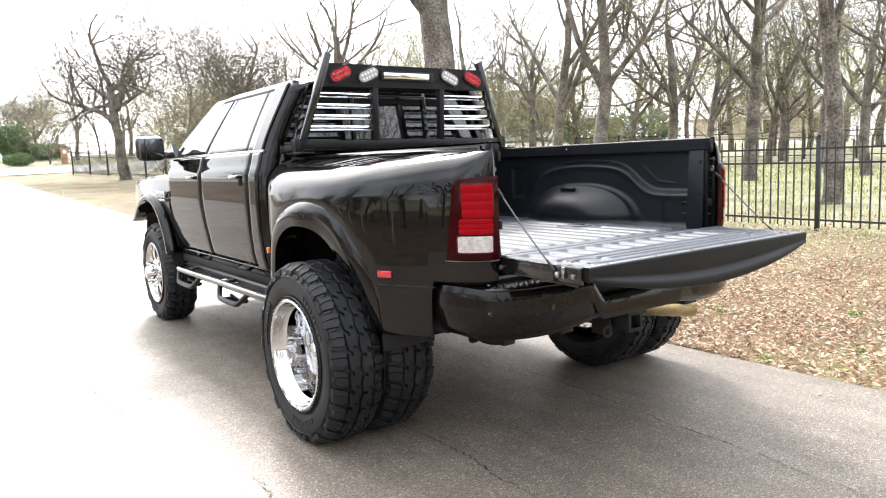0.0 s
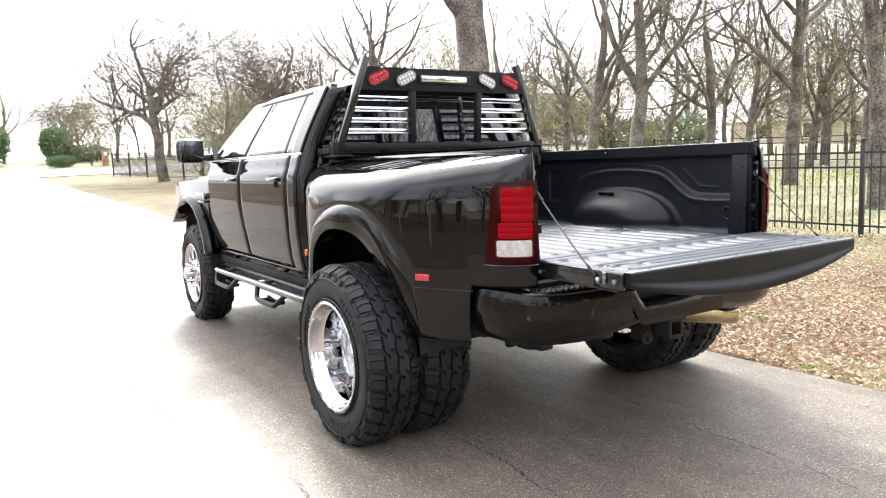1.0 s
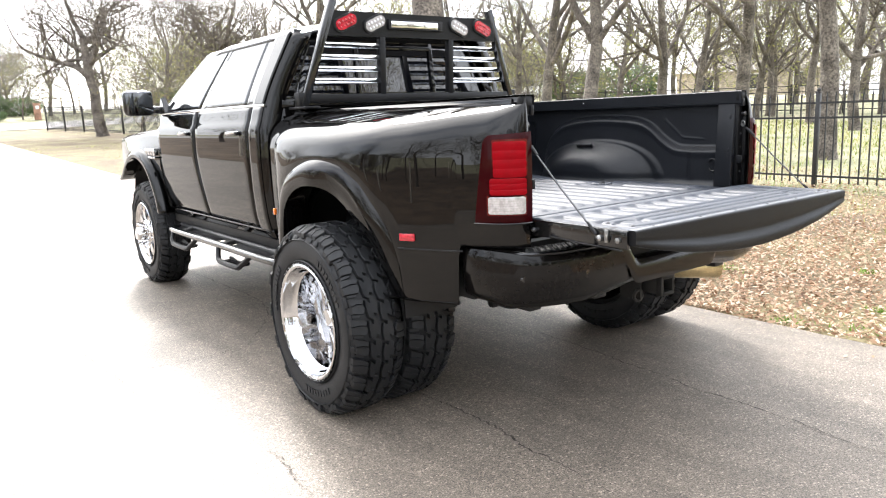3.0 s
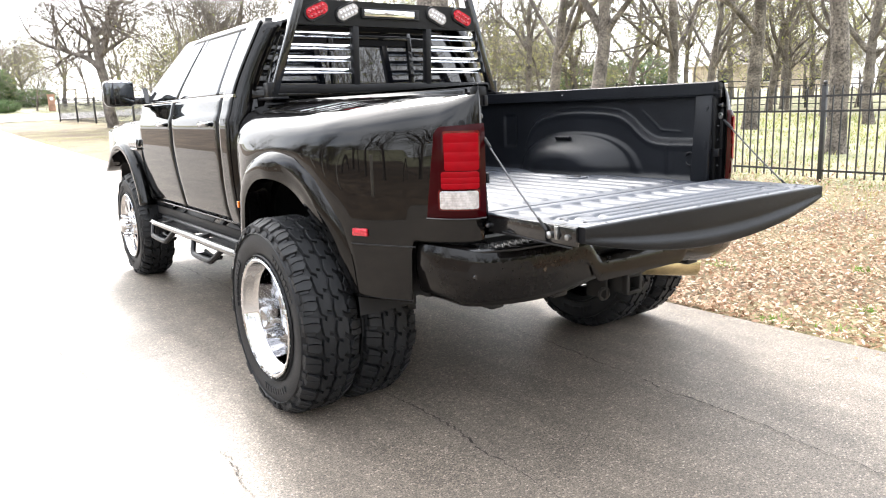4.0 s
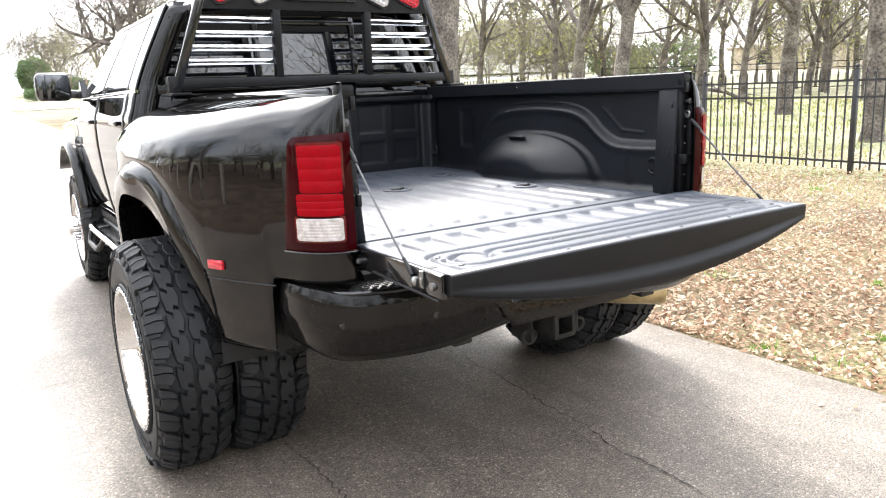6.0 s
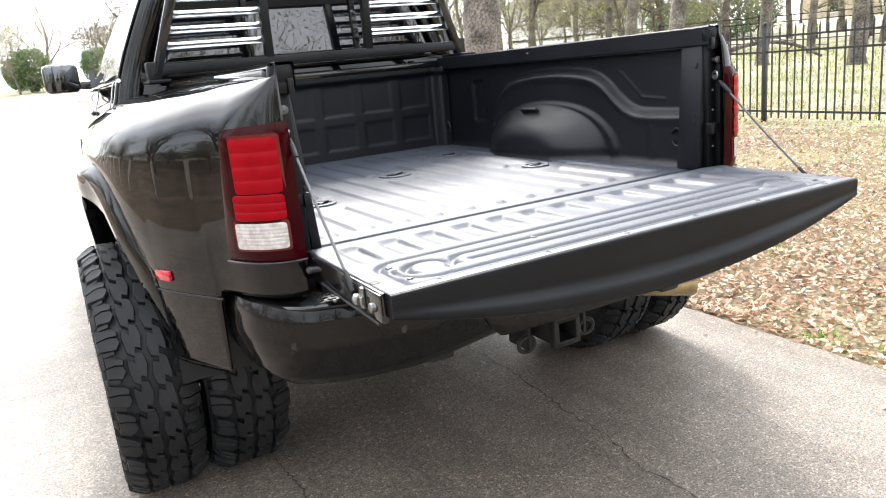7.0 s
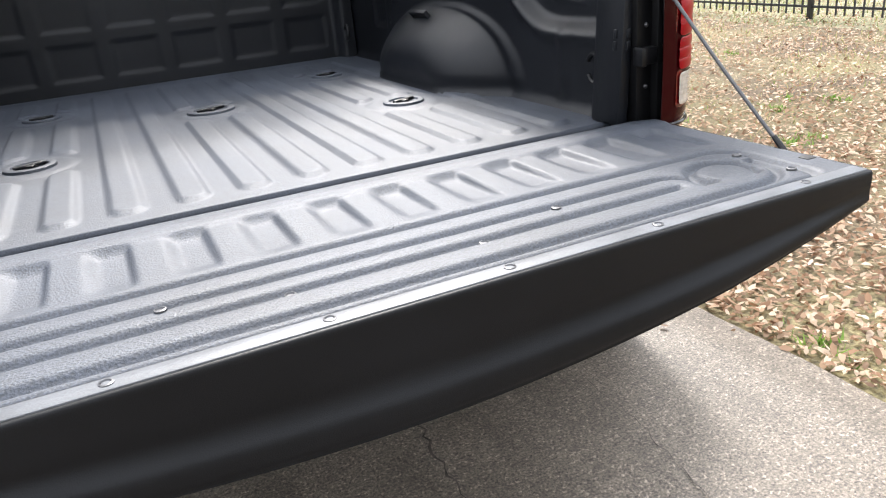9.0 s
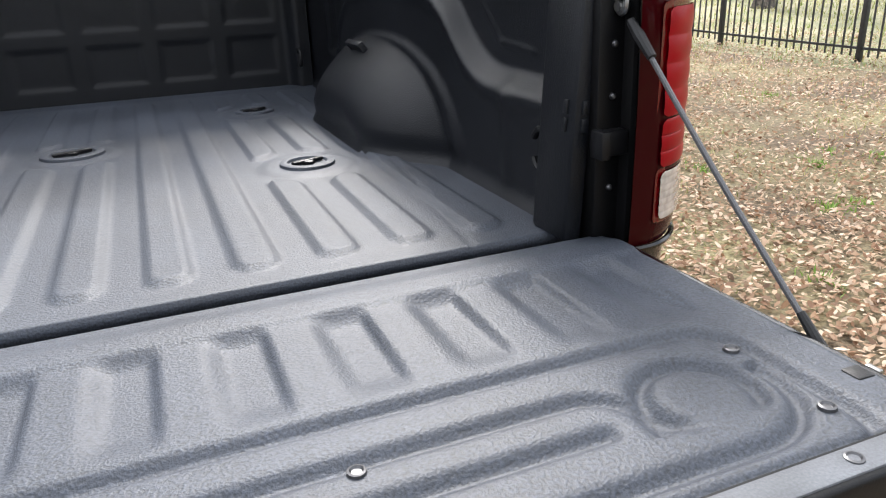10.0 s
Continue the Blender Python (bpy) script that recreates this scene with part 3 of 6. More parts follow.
LENS_LO, LENS_HI = 0.990, 1.350
for mirror in (False, True):
    sx = -1 if not mirror else 1

    def side(bm):
        if not mirror:
            return bm
        b2 = mirrored(bm)
        bm.free()
        return b2

    def lens_u(u, z):
        """The lens wraps further round at its foot, with a rounded upper corner."""
        k = (z - LENS_LO) / (LENS_HI - LENS_LO)
        return u * (1.0 - 0.20 * k - 0.10 * smooth(0.88, 1.0, k) ** 2)

    def lens(u, v):
        z = LENS_LO + (LENS_HI - 0.010 * u - LENS_LO) * v
        bow = math.sin(math.pi * min(1, max(0, v))) ** 0.35 * math.sin(math.pi * min(1, max(0, 0.03 + u * 0.95))) ** 0.35
        return lamp_pt(lens_u(u, z), z, 0.001 + 0.012 * bow)

    def inset(u0, u1, z0, z1, deep, ribs, power=0.8, tilt=0.0, high=0.0018):
        """A ribbed reflector in the lens, its corners rounded off."""
        def f(u, v):
            z = z0 + (z1 - z0) * v
            k = min(v, 1 - v) * (z1 - z0)
            r = 0.010
            trim = (r - math.sqrt(max(0, r * r - (r - min(k, r)) ** 2))) / 0.26
            ua = u0 + trim + tilt * v
            ub = u1 - trim + tilt * v * 0.4
            wave = abs(math.sin(math.pi * ribs * v)) ** power
            return lamp_pt(ua + (ub - ua) * u, z, deep + high * wave)
        b = bmesh.new()
        sheet(b, 16, 72, f)
        return b
    bm = bmesh.new()
    sheet(bm, 40, 24, lens)
    lamp = part("tail_lamp", side(bm), LENS_RED, truck, "dark red wrap-around tail lamp", angle=50)
    part("lamp_surround", side(inset(0.115, 0.66, 1.170, 1.324, 0.0090, 0.5, 0.2)), LAMP_RED_DEEP, lamp, "deeper red rim round the brake light")
    part("brake_reflector", side(inset(0.145, 0.64, 1.174, 1.316, 0.0135, 4.0)), LAMP_RED, lamp, "bright red ribbed brake light")
    part("turn_reflector", side(inset(0.145, 0.70, 1.104, 1.171, 0.0130, 3.0, 0.45)), LAMP_RED, lamp, "red ribbed turn signal")
    part("reverse_surround", side(inset(0.13, 0.76, 1.022, 1.103, 0.0090, 0.5, 0.2)), LAMP_RED_DEEP, lamp)
    part("reverse_lamp", side(inset(0.155, 0.73, 1.028, 1.097, 0.0130, 7.0, 0.6, 0.0, 0.0006)), LAMP_CLEAR, lamp, "clear reverse lamp")
    bm = bmesh.new()
    tube(bm, [lamp_pt(u, LENS_LO - 0.003, 0.006) for u in np.linspace(0.0, 1.0, 24)], 0.0045, 6)
    part("lamp_ledge", side(bm), PAINT, lamp, "glossy body edge under the lamp")

# bed rails and end posts
bm = bmesh.new()
box(bm, (-0.785, 0.985, 1.450), (0.05, 1.97, 0.062), 0.010)
both("bed_rail", bm, GLOSS_BLACK, truck, "black bed rail cap")
bm = bmesh.new()
C = [(-0.806, 1.426), (-0.748, 1.426), (-0.744, 1.430), (-0.742, 1.488), (-0.746, 1.493), (-0.808, 1.493)]
sheet(bm, 2, 5, lambda u, v: (C[round(v * 5)][0], -0.06 + 1.98 * u, C[round(v * 5)][1]))
bmesh.ops.recalc_face_normals(bm, faces=bm.faces)
both("inner_rail", bm, LINER_SHADED, truck, angle=30)
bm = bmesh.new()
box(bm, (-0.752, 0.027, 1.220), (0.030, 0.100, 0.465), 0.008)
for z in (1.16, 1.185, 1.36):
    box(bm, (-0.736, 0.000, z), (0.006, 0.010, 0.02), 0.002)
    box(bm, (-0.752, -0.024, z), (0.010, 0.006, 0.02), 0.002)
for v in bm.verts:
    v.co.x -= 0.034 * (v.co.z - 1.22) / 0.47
both("end_post", bm, LINER_SHADED, truck, "bed liner coated tailgate post")
bm = bmesh.new()
box(bm, (-0.782, -0.002, 1.21), (0.048, 0.075, 0.46), 0.006)
box(bm, (-0.775, -0.040, 1.461), (0.066, 0.036, 0.056), 0.012)
both("gate_jamb", bm, JAMB_BLACK, truck)
bm = bmesh.new()
box(bm, (-0.838, -0.015, 1.17), (0.08, 0.09, 0.40), 0.02)
both("corner_filler", bm, JAMB_BLACK, truck)
for z in (1.432, 1.137):
    bm = bmesh.new()
    box(bm, (-0.776, -0.046, z), (0.05, 0.022, 0.036), 0.004)
    box(bm, (-0.758, -0.052, z), (0.016, 0.03, 0.040), 0.003)
    both("strike_bracket", bm, SATIN_BLACK, truck)
bm = bmesh.new()
revolve(bm, [(0, 0), (0, 0.007), (0.018, 0.007), (0.019, 0.012), (0.023, 0.012), (0.025, 0.0)], 16, Matrix.Translation((-0.785, -0.040, 1.375)) @ Matrix.Rotation(radians(-90), 4, "Z"))
both("latch_striker", bm, SCREW, truck, "zinc latch striker bolt")
for z in (1.27, 1.20, 1.07):
    bm = bmesh.new()
    bmesh.ops.create_uvsphere(bm, u_segments=8, v_segments=6, radius=0.005, matrix=Matrix.Translation((-0.782, -0.041, z)))
    both("jamb_bolt", bm, SCREW, truck)

# bed floor with pressed ribs
PUCKS = [(0.488, 0.655), (-0.488, 0.655), (0.488, 1.41), (-0.488, 1.41), (0.0, 1.045)]
BANDS = [(s * c - 0.033, s * c + 0.033) for s in (-1, 1) for c in (0.0595, 0.1785, 0.2975, 0.4165, 0.5355, 0.6545)]


def floor_z(x, y):
    h = 0.0
    for a, b in BANDS:
        if not a - 0.01 < x < b + 0.03:
            continue
        dy = min(y - 0.09, 1.80 - y)
        for px, py in PUCKS:
            dy = min(dy, math.hypot(x - px, (y - py)) - 0.135)
        # rounded ends, a steep left flank and an easy right one
        r = 0.028
        dx = min(x - a, b - x)
        qx, qy = min(dx, r), min(dy, r)
        d = r - math.hypot(r - qx, r - qy) if (qx < r and qy < r) else min(dx, dy)
        soft = 0.004 + 0.010 * smooth(a + 0.02, b, x)
        h = max(h, smooth(-0.002, soft, d))
    z = 0.9875 + 0.0078 * h - 0.0025 * math.exp(-((abs(x) - 0.597 - 0.105 * y) / 0.0035) ** 2) * (1 - smooth(0.85, 1.0, y))
    for px, py in PUCKS:
        r = math.hypot(x - px, y - py)
        z += 0.004 * (1 - smooth(0.085, 0.115, r))
    z += 0.004 * smooth(1.86, 1.93, y)
    return z


bm = bmesh.new()
sheet(bm, 230, 200, lambda u, v: (lambda x, y: (x, y, floor_z(x, y)))(-0.785 + 1.57 * u, 0.030 + 1.92 * v))
floor_part = part("bed_floor", bm, LINER, truck, "grey-black sprayed bed floor with pressed ribs", solid=0.02, offset=-1, angle=80)
bm = bmesh.new()
tube(bm, [(-0.74, 0.0, 0.87), (0.74, 0.0, 0.87)], 0.03, 8)
part("floor_edge", bm, PLASTIC, truck)
for px, py in PUCKS:
    bm = bmesh.new()
    z = floor_z(px, py)
    big = 1.12 if px == 0 else 0.92
    M = Matrix.Translation((px, py, z - 0.001)) @ Matrix.Rotation(radians(-90), 4, "Y")
    revolve(bm, [(0.0, 0.066 * big), (0.007, 0.064 * big), (0.0095, 0.056 * big), (0.008, 0.047 * big), (0.003, 0.043 * big), (0.002, 0.0)], 36, M)
    part("anchor_puck", bm, LINER, truck, "grey-black floor anchor plug with a dark grip")
    bm = bmesh.new()
    box(bm, (px, py, z + 0.007), (0.082 * big, 0.013, 0.008), 0.003, Matrix.Rotation(radians(20), 4, "Z"))
    box(bm, (px, py, z + 0.006), (0.030, 0.030, 0.006), 0.004, Matrix.Rotation(radians(65), 4, "Z"))
    part("puck_handle", bm, SATIN_BLACK, truck)

# bed walls: pressed arch, ledge and wheelhouse
LEDGE = spline([(0.0, 1.178, 0), (0.10, 1.178, 0), (0.27, 1.178, 0), (0.36, 1.19, 0), (0.44, 1.235, 0), (0.523, 1.30, 0), (0.63, 1.34, 0), (0.854, 1.357, 0), (1.08, 1.348, 0), (1.229, 1.319, 0), (1.32, 1.262, 0), (1.37, 1.18, 0), (1.40, 1.06, 0), (1.42, 0.95, 0)], 80)
ledge_z = lambda y: float(np.interp(y, [p.x for p in LEDGE], [p.y for p in LEDGE]))


def wall_pt(y, z):
    """Half width of the bed's inner wall."""
    ledge = ledge_z(y)
    up = smooth(ledge - 0.010, ledge + 0.034, z)
    x = 0.762 + 0.032 * up
    x -= 0.007 * math.exp(-((z - ledge + 0.012) / 0.020) ** 2)
    # wheelhouse: a step on the wall, then a dome with an upright inner face
    hz = max(0.0, z - 0.95) / 0.278
    r = (abs((y - 0.905) / 0.475) ** 2.3 + hz ** 2.5) ** (1 / 2.4)
    x -= 0.013 * (1 - smooth(0.97, 1.06, r)) * smooth(0.985, 1.05, z)
    r2 = (abs((y - 0.955) / 0.475) ** 2.4 + (hz * 1.02) ** 2.6) ** (1 / 2.5)
    k = max(0.0, min(1.0, (r2 - 0.45) / 0.55))
    x -= 0.128 * (0.5 + 0.5 * math.cos(math.pi * k)) ** 0.58
    # fillet into the floor
    x -= 0.022 * (1 - smooth(0.975, 1.03, z)) ** 2
    # pressed corner line high on the wall
    for (ya, za), (yb, zb) in (((0.44, 1.348), (0.32, 1.248)), ((0.32, 1.248), (0.20, 1.24))):
        t = max(0, min(1, ((y - ya) * (yb - ya) + (z - za) * (zb - za)) / ((yb - ya) ** 2 + (zb - za) ** 2)))
        d = math.hypot(y - ya - t * (yb - ya), z - za - t * (zb - za))
        x -= 0.0025 * math.exp(-(d / 0.006) ** 2)
    # upright ribs behind the rear post and by the front corner
    x -= 0.006 * math.exp(-((y - 0.24) / 0.02) ** 2) * (1 - up) * smooth(0.99, 1.04, z)
    x += 0.012 * (smooth(1.50, 1.53, y) - smooth(1.62, 1.65, y)) * smooth(1.12, 1.15, z) * (1 - smooth(1.33, 1.36, z))
    return x


# same liner as the floor, with the walls' shade put into its colour
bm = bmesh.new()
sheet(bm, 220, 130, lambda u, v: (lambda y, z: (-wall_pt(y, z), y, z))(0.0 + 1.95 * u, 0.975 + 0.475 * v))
both("bed_wall", bm, LINER_SHADED, truck, "sprayed bed wall with rounded wheelhouse, shade in its colour", angle=80)
PX = -wall_pt(0.985, 1.19)
PM = Matrix.Rotation(radians(38), 4, "Y")
bm = bmesh.new()
for dy, dz, sy, sz in ((0, 0.021, 0.124, 0.010), (0, -0.021, 0.124, 0.010), (0.057, 0, 0.012, 0.042), (-0.057, 0, 0.012, 0.042)):
    vs = box(bm, (0, dy, dz), (0.016, sy, sz), 0.003)
bmesh.ops.transform(bm, matrix=Matrix.Translation((PX - 0.005, 0.985, 1.192)) @ PM, verts=bm.verts)
rim_l, rim_r = both("wheelhouse_pocket", bm, LINER_SHADED, truck, "recessed pocket on the wheelhouse")
# dark plate stands in for the shade inside the pocket
bm = bmesh.new()
box(bm, (PX - 0.007, 0.985, 1.192), (0.014, 0.106, 0.034), 0.0, PM)
for rim, b in ((rim_r, mirrored(bm)), (rim_l, bm)):
    part("pocket_shade", b, PLASTIC, rim)
bm = bmesh.new()
P = [(-0.752, 0.10 + 0.028 * math.cos(a), 1.10 + 0.034 * math.sin(a)) for a in np.linspace(0.5, 2 * math.pi - 0.5, 16)]
tube(bm, P, 0.006, 8)
both("tie_down_ring", bm, SATIN_BLACK, truck)
bm = bmesh.new()
P = [(-0.752 + 0.02, 1.84 + 0.025 * math.cos(a), 1.10 + 0.03 * math.sin(a)) for a in np.linspace(0.5, 2 * math.pi - 0.5, 16)]
tube(bm, P, 0.006, 8)
both("front_tie_down", bm, SATIN_BLACK, truck)
bm = bmesh.new()
revolve(bm, [(0, 0.0), (0.0, 0.008), (0.006, 0.008), (0.008, 0.0)], 10, Matrix.Translation((0.744, 1.02, 1.462)) @ Matrix.Rotation(radians(180), 4, "Z"))
part("rail_bolt", bm, CHROME, truck)

# front bulkhead, two rows of stamped panels
def bulk_y(x, z):
    y = 1.945
    for row, (z0, z1) in enumerate(((1.04, 1.18), (1.225, 1.40))):
        for k in range(-3, 3):
            xa, xb = k * 0.235 + 0.02, k * 0.235 + 0.205
            d = min(x - xa, xb - x, z - z0, z1 - z)
            y += 0.0042 * smooth(-0.006, 0.018, d)
    y -= 0.03 * smooth(1.395, 1.42, z)
    y -= 0.05 * smooth(0.70, 0.745, abs(x))
    return y


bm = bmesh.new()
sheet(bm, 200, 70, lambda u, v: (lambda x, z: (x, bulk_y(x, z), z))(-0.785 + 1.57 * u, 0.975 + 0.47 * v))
part("bed_bulkhead", bm, LINER_SHADED, truck, "sprayed bed front wall with stamped panels, shade in its colour", angle=80)
bm = bmesh.new()
box(bm, (0, 1.955, 1.458), (1.57, 0.065, 0.045), 0.006)
part("bulkhead_rail", bm, GLOSS_BLACK, truck)

# tailgate, lowered
TRAYS = [(0.008 + 0.1155 * k - 0.030, 0.008 + 0.1155 * k + 0.026) for k in range(-6, 7)]


def seg_d(x, y, x0, y0, x1, y1):
    t = max(0, min(1, ((x - x0) * (x1 - x0) + (y - y0) * (y1 - y0)) / max(1e-9, (x1 - x0) ** 2 + (y1 - y0) ** 2)))
    return math.hypot(x - x0 - t * (x1 - x0), y - y0 - t * (y1 - y0))


def rrect_d(x, y, x0, y0, x1, y1, r):
    """Distance from the outline of a rounded rectangle."""
    cx, cy, hx, hy = (x0 + x1) / 2, (y0 + y1) / 2, (x1 - x0) / 2 - r, (y1 - y0) / 2 - r
    qx, qy = abs(x - cx) - hx, abs(y - cy) - hy
    return abs(math.hypot(max(qx, 0), max(qy, 0)) + min(max(qx, qy), 0) - r)


def gate_z(x, y):
    z = 1.005 - 0.0040 * smooth(-0.114, -0.134, y)
    # trays with a sloping end by the hinge and steep sides
    along = smooth(-0.118, -0.150, y) * smooth(-0.322, -0.270, y) * (0.70 + 0.30 * smooth(-0.30, -0.16, y))
    for a, b in TRAYS:
        z -= 0.0105 * along * smooth(a - 0.016, a + 0.016, x) * smooth(b + 0.005, b - 0.007, x)
    z -= 0.009 * smooth(-0.090, -0.035, y)
    w = abs(x)
    ring = math.hypot(w - 0.610, y + 0.442)
    g = [rrect_d(x, y, -0.712, -0.575, 0.712, -0.338, 0.06), rrect_d(x, y, -0.545, -0.60, 0.545, -0.402, 0.05) if y > -0.480 else 9, seg_d(w, y, 0, -0.457, 0.500, -0.457)]
    g.append(abs(ring - 0.082) if w > 0.610 and y < -0.420 else (abs(y + 0.524) if w <= 0.610 else 9))
    g = min(g)
    z -= 0.0105 * math.exp(-(g / 0.0088) ** 2)
    z -= 0.0125 * math.exp(-((ring - 0.054) / 0.0095) ** 2) * smooth(-0.492, -0.462, y)
    z -= 0.006 * math.exp(-((y + 0.551) / 0.0040) ** 2) * smooth(0.74, 0.70, w)
    return z


bm = bmesh.new()
sheet(bm, 340, 120, lambda u, v: (lambda x, y: (x, y, gate_z(x, y)))(-0.775 + 1.55 * u, -0.556 + 0.524 * v))
tailgate = part("tailgate", bm, LINER, truck, "lowered tailgate with sprayed ribbed inner face", solid=0.012, angle=89)
# rear edge and outer skin, deepest in the middle
def skin(u, v):
    x = -0.775 + 1.55 * u
    e = 1 - (abs(x) / 0.775) ** 1.9
    d = 0.054 + 0.103 * e
    o = 0.015 * min(1.0, 1.6 * e)
    pts = [(-0.552, 1.0005), (-0.570, 1.0005), (-0.585, 1.0002), (-0.5895, 0.996), (-0.590, 0.98), (-0.590, 1.0 - d * 0.42), (-0.589, 1.0 - d * 0.56), (-0.589 - o * 0.35, 1.0 - d * 0.66), (-0.589 - o * 0.9, 1.0 - d * 0.74), (-0.590 - o, 1.0 - d * 0.84), (-0.588 - o, 1.0 - d * 0.95), (-0.572 - o, 1.0 - d * 1.0), (-0.45, 1.0 - d * 0.98), (-0.12, 0.930), (-0.05, 0.94)]
    f = v * (len(pts) - 1)
    j = min(len(pts) - 2, int(f))
    t = f - j
    P = [Vector((a, b, 0)) for a, b in pts]
    p0, p1, p2, p3 = P[max(0, j - 1)], P[j], P[j + 1], P[min(len(P) - 1, j + 2)]
    q = 0.5 * ((2 * p1) + (p2 - p0) * t + (2 * p0 - 5 * p1 + 4 * p2 - p3) * t * t + (3 * p1 - p0 - 3 * p2 + p3) * t ** 3)
    return (x, q.x, q.y)


bm = bmesh.new()
rows_ = sheet(bm, 80, 48, skin)
for end in (rows_[0], rows_[-1]):
    bm.faces.new(end)
eb = bmesh.new()
box(eb, (0, -0.569, 0.9995), (1.545, 0.028, 0.006), 0.002)
part("gate_edge", eb, EDGE_STRIP, tailgate, "pale rear edge of the tailgate, sky sheen in its colour")
part("gate_skin", bm, GATE_FACE, tailgate, "satin black outer skin of the tailgate", angle=50)
bm = bmesh.new()
box(bm, (-0.779, -0.315, 0.966), (0.012, 0.49, 0.068), 0.003)
box(bm, (-0.786, -0.485, 0.966), (0.006, 0.15, 0.062), 0.002)
both("gate_side", bm, GLOSS_BLACK, tailgate)
for sx in (-1, 1):
    bm = bmesh.new()
    box(bm, (sx * 0.793, -0.472, 0.973), (0.008, 0.018, 0.048), 0.003)
    box(bm, (sx * 0.798, -0.478, 0.968), (0.008, 0.010, 0.02), 0.002)
    part("gate_latch", bm, STEEL, tailgate)
    bm = bmesh.new()
    revolve(bm, [(0, 0), (0, 0.011), (0.01, 0.011), (0.013, 0.0)], 12, Matrix.Translation((sx * 0.789, -0.525, 0.963)) @ Matrix.Rotation(0 if sx > 0 else math.pi, 4, "Z"))
    part("latch_bolt", bm, STEEL, tailgate)
    bm = bmesh.new()
    tube(bm, [(sx * 0.786, -0.18, 0.94), (sx * 0.786, -0.36, 0.931), (sx * 0.786, -0.46, 0.929), (sx * 0.786, -0.54, 0.926)], 0.004, 6)
    part("gate_seal", bm, PLASTIC, tailgate)
    bm = bmesh.new()
    box(bm, (sx * 0.763, -0.478, 1.0005), (0.022, 0.022, 0.005), 0.003)
    part("latch_slot", bm, PLASTIC, tailgate)
    bm = bmesh.new()
    revolve(bm, [(0, 0), (0, 0.010), (0.018, 0.010), (0.020, 0.007), (0.024, 0.0)], 14, Matrix.Translation((sx * 0.775, -0.095, 0.958)) @ Matrix.Rotation(0 if sx > 0 else math.pi, 4, "Z"))
    part("hinge_pin", bm, SCREW, tailgate)
SCREWS = [(0.292, -0.417), (-0.292, -0.417), (0.14, -0.464), (-0.14, -0.464), (0.69, -0.393), (0.69, -0.508), (-0.69, -0.393), (-0.69, -0.508)]
EDGE_SCREWS = [-0.65, -0.36, -0.12, 0.12, 0.36, 0.65]
sb = bmesh.new()
revolve(sb, [(-0.001, 0.0085), (0.002, 0.008), (0.0026, 0.006), (0.0005, 0.0045), (0.0005, 0.0)], 12, Matrix.Rotation(radians(-90), 4, "Y"))
screw_me = bpy.data.meshes.new("screw")
sb.to_mesh(screw_me)
sb.free()
for x, y in SCREWS + [(x, -0.568) for x in EDGE_SCREWS]:
    s = link("gate_screw", screw_me, SCREW, tailgate)
    s.location = (x, y, (gate_z(x, y) if y > -0.55 else 1.0005) + 0.001)

# stay cables
for sx in (-1, 1):
    a, b = Vector((sx * 0.784, -0.050, 1.318)), Vector((sx * 0.794, -0.440, 0.962))
    mid = (a + b) / 2 + Vector((0, 0, -0.006))
    bm = bmesh.new()
    tube(bm, spline([a.lerp(b, 0.06), a.lerp(b, 0.3) + Vector((0, 0, -0.004)), mid, b.lerp(a, 0.3) + Vector((0, 0, -0.004)), b.lerp(a, 0.06)], 14), 0.0036, 8)
    cable = part("stay_cable", bm, WIRE, truck, "braided steel tailgate stay cable")
    bm = bmesh.new()
    tube(bm, [a.lerp(b, 0.05), a.lerp(b, 0.10), a.lerp(b, 0.17)], [0.006, 0.0078, 0.0062], 10)
    part("cable_sleeve", bm, PLASTIC, cable)
    bm = bmesh.new()
    tube(bm, [b.lerp(a, 0.04), b.lerp(a, 0.07), b.lerp(a, 0.15)], [0.006, 0.007, 0.0048], 10)
    part("cable_sleeve", bm, PLASTIC, cable)
    bm = bmesh.new()
    tube(bm, [a + Vector((0, 0.010 * math.cos(t), 0.004 + 0.013 * math.sin(t))) for t in np.linspace(0, 2 * math.pi, 18)], 0.0042, 6)
    revolve(bm, [(-0.008, 0), (-0.008, 0.007), (0.008, 0.007), (0.008, 0)], 10, Matrix.Translation(a))
    part("cable_eye", bm, STEEL, cable)
    bm = bmesh.new()
    revolve(bm, [(-0.010, 0), (-0.010, 0.013), (0.006, 0.013), (0.010, 0.008), (0.012, 0)], 14, Matrix.Translation(b) @ Matrix.Rotation(0 if sx > 0 else math.pi, 4, "Z"))
    part("cable_eye", bm, STEEL, cable)

# rear bumper with step pads
BUMP = spline([(-0.955, 0.16, 0), (-0.950, 0.08, 0), (-0.92, -0.02, 0), (-0.84, -0.11, 0), (-0.68, -0.17, 0), (-0.45, -0.195, 0), (-0.2, -0.205, 0), (0.2, -0.205, 0), (0.45, -0.195, 0), (0.68, -0.17, 0), (0.84, -0.11, 0), (0.92, -0.02, 0), (0.950, 0.08, 0), (0.955, 0.16, 0)], 121)


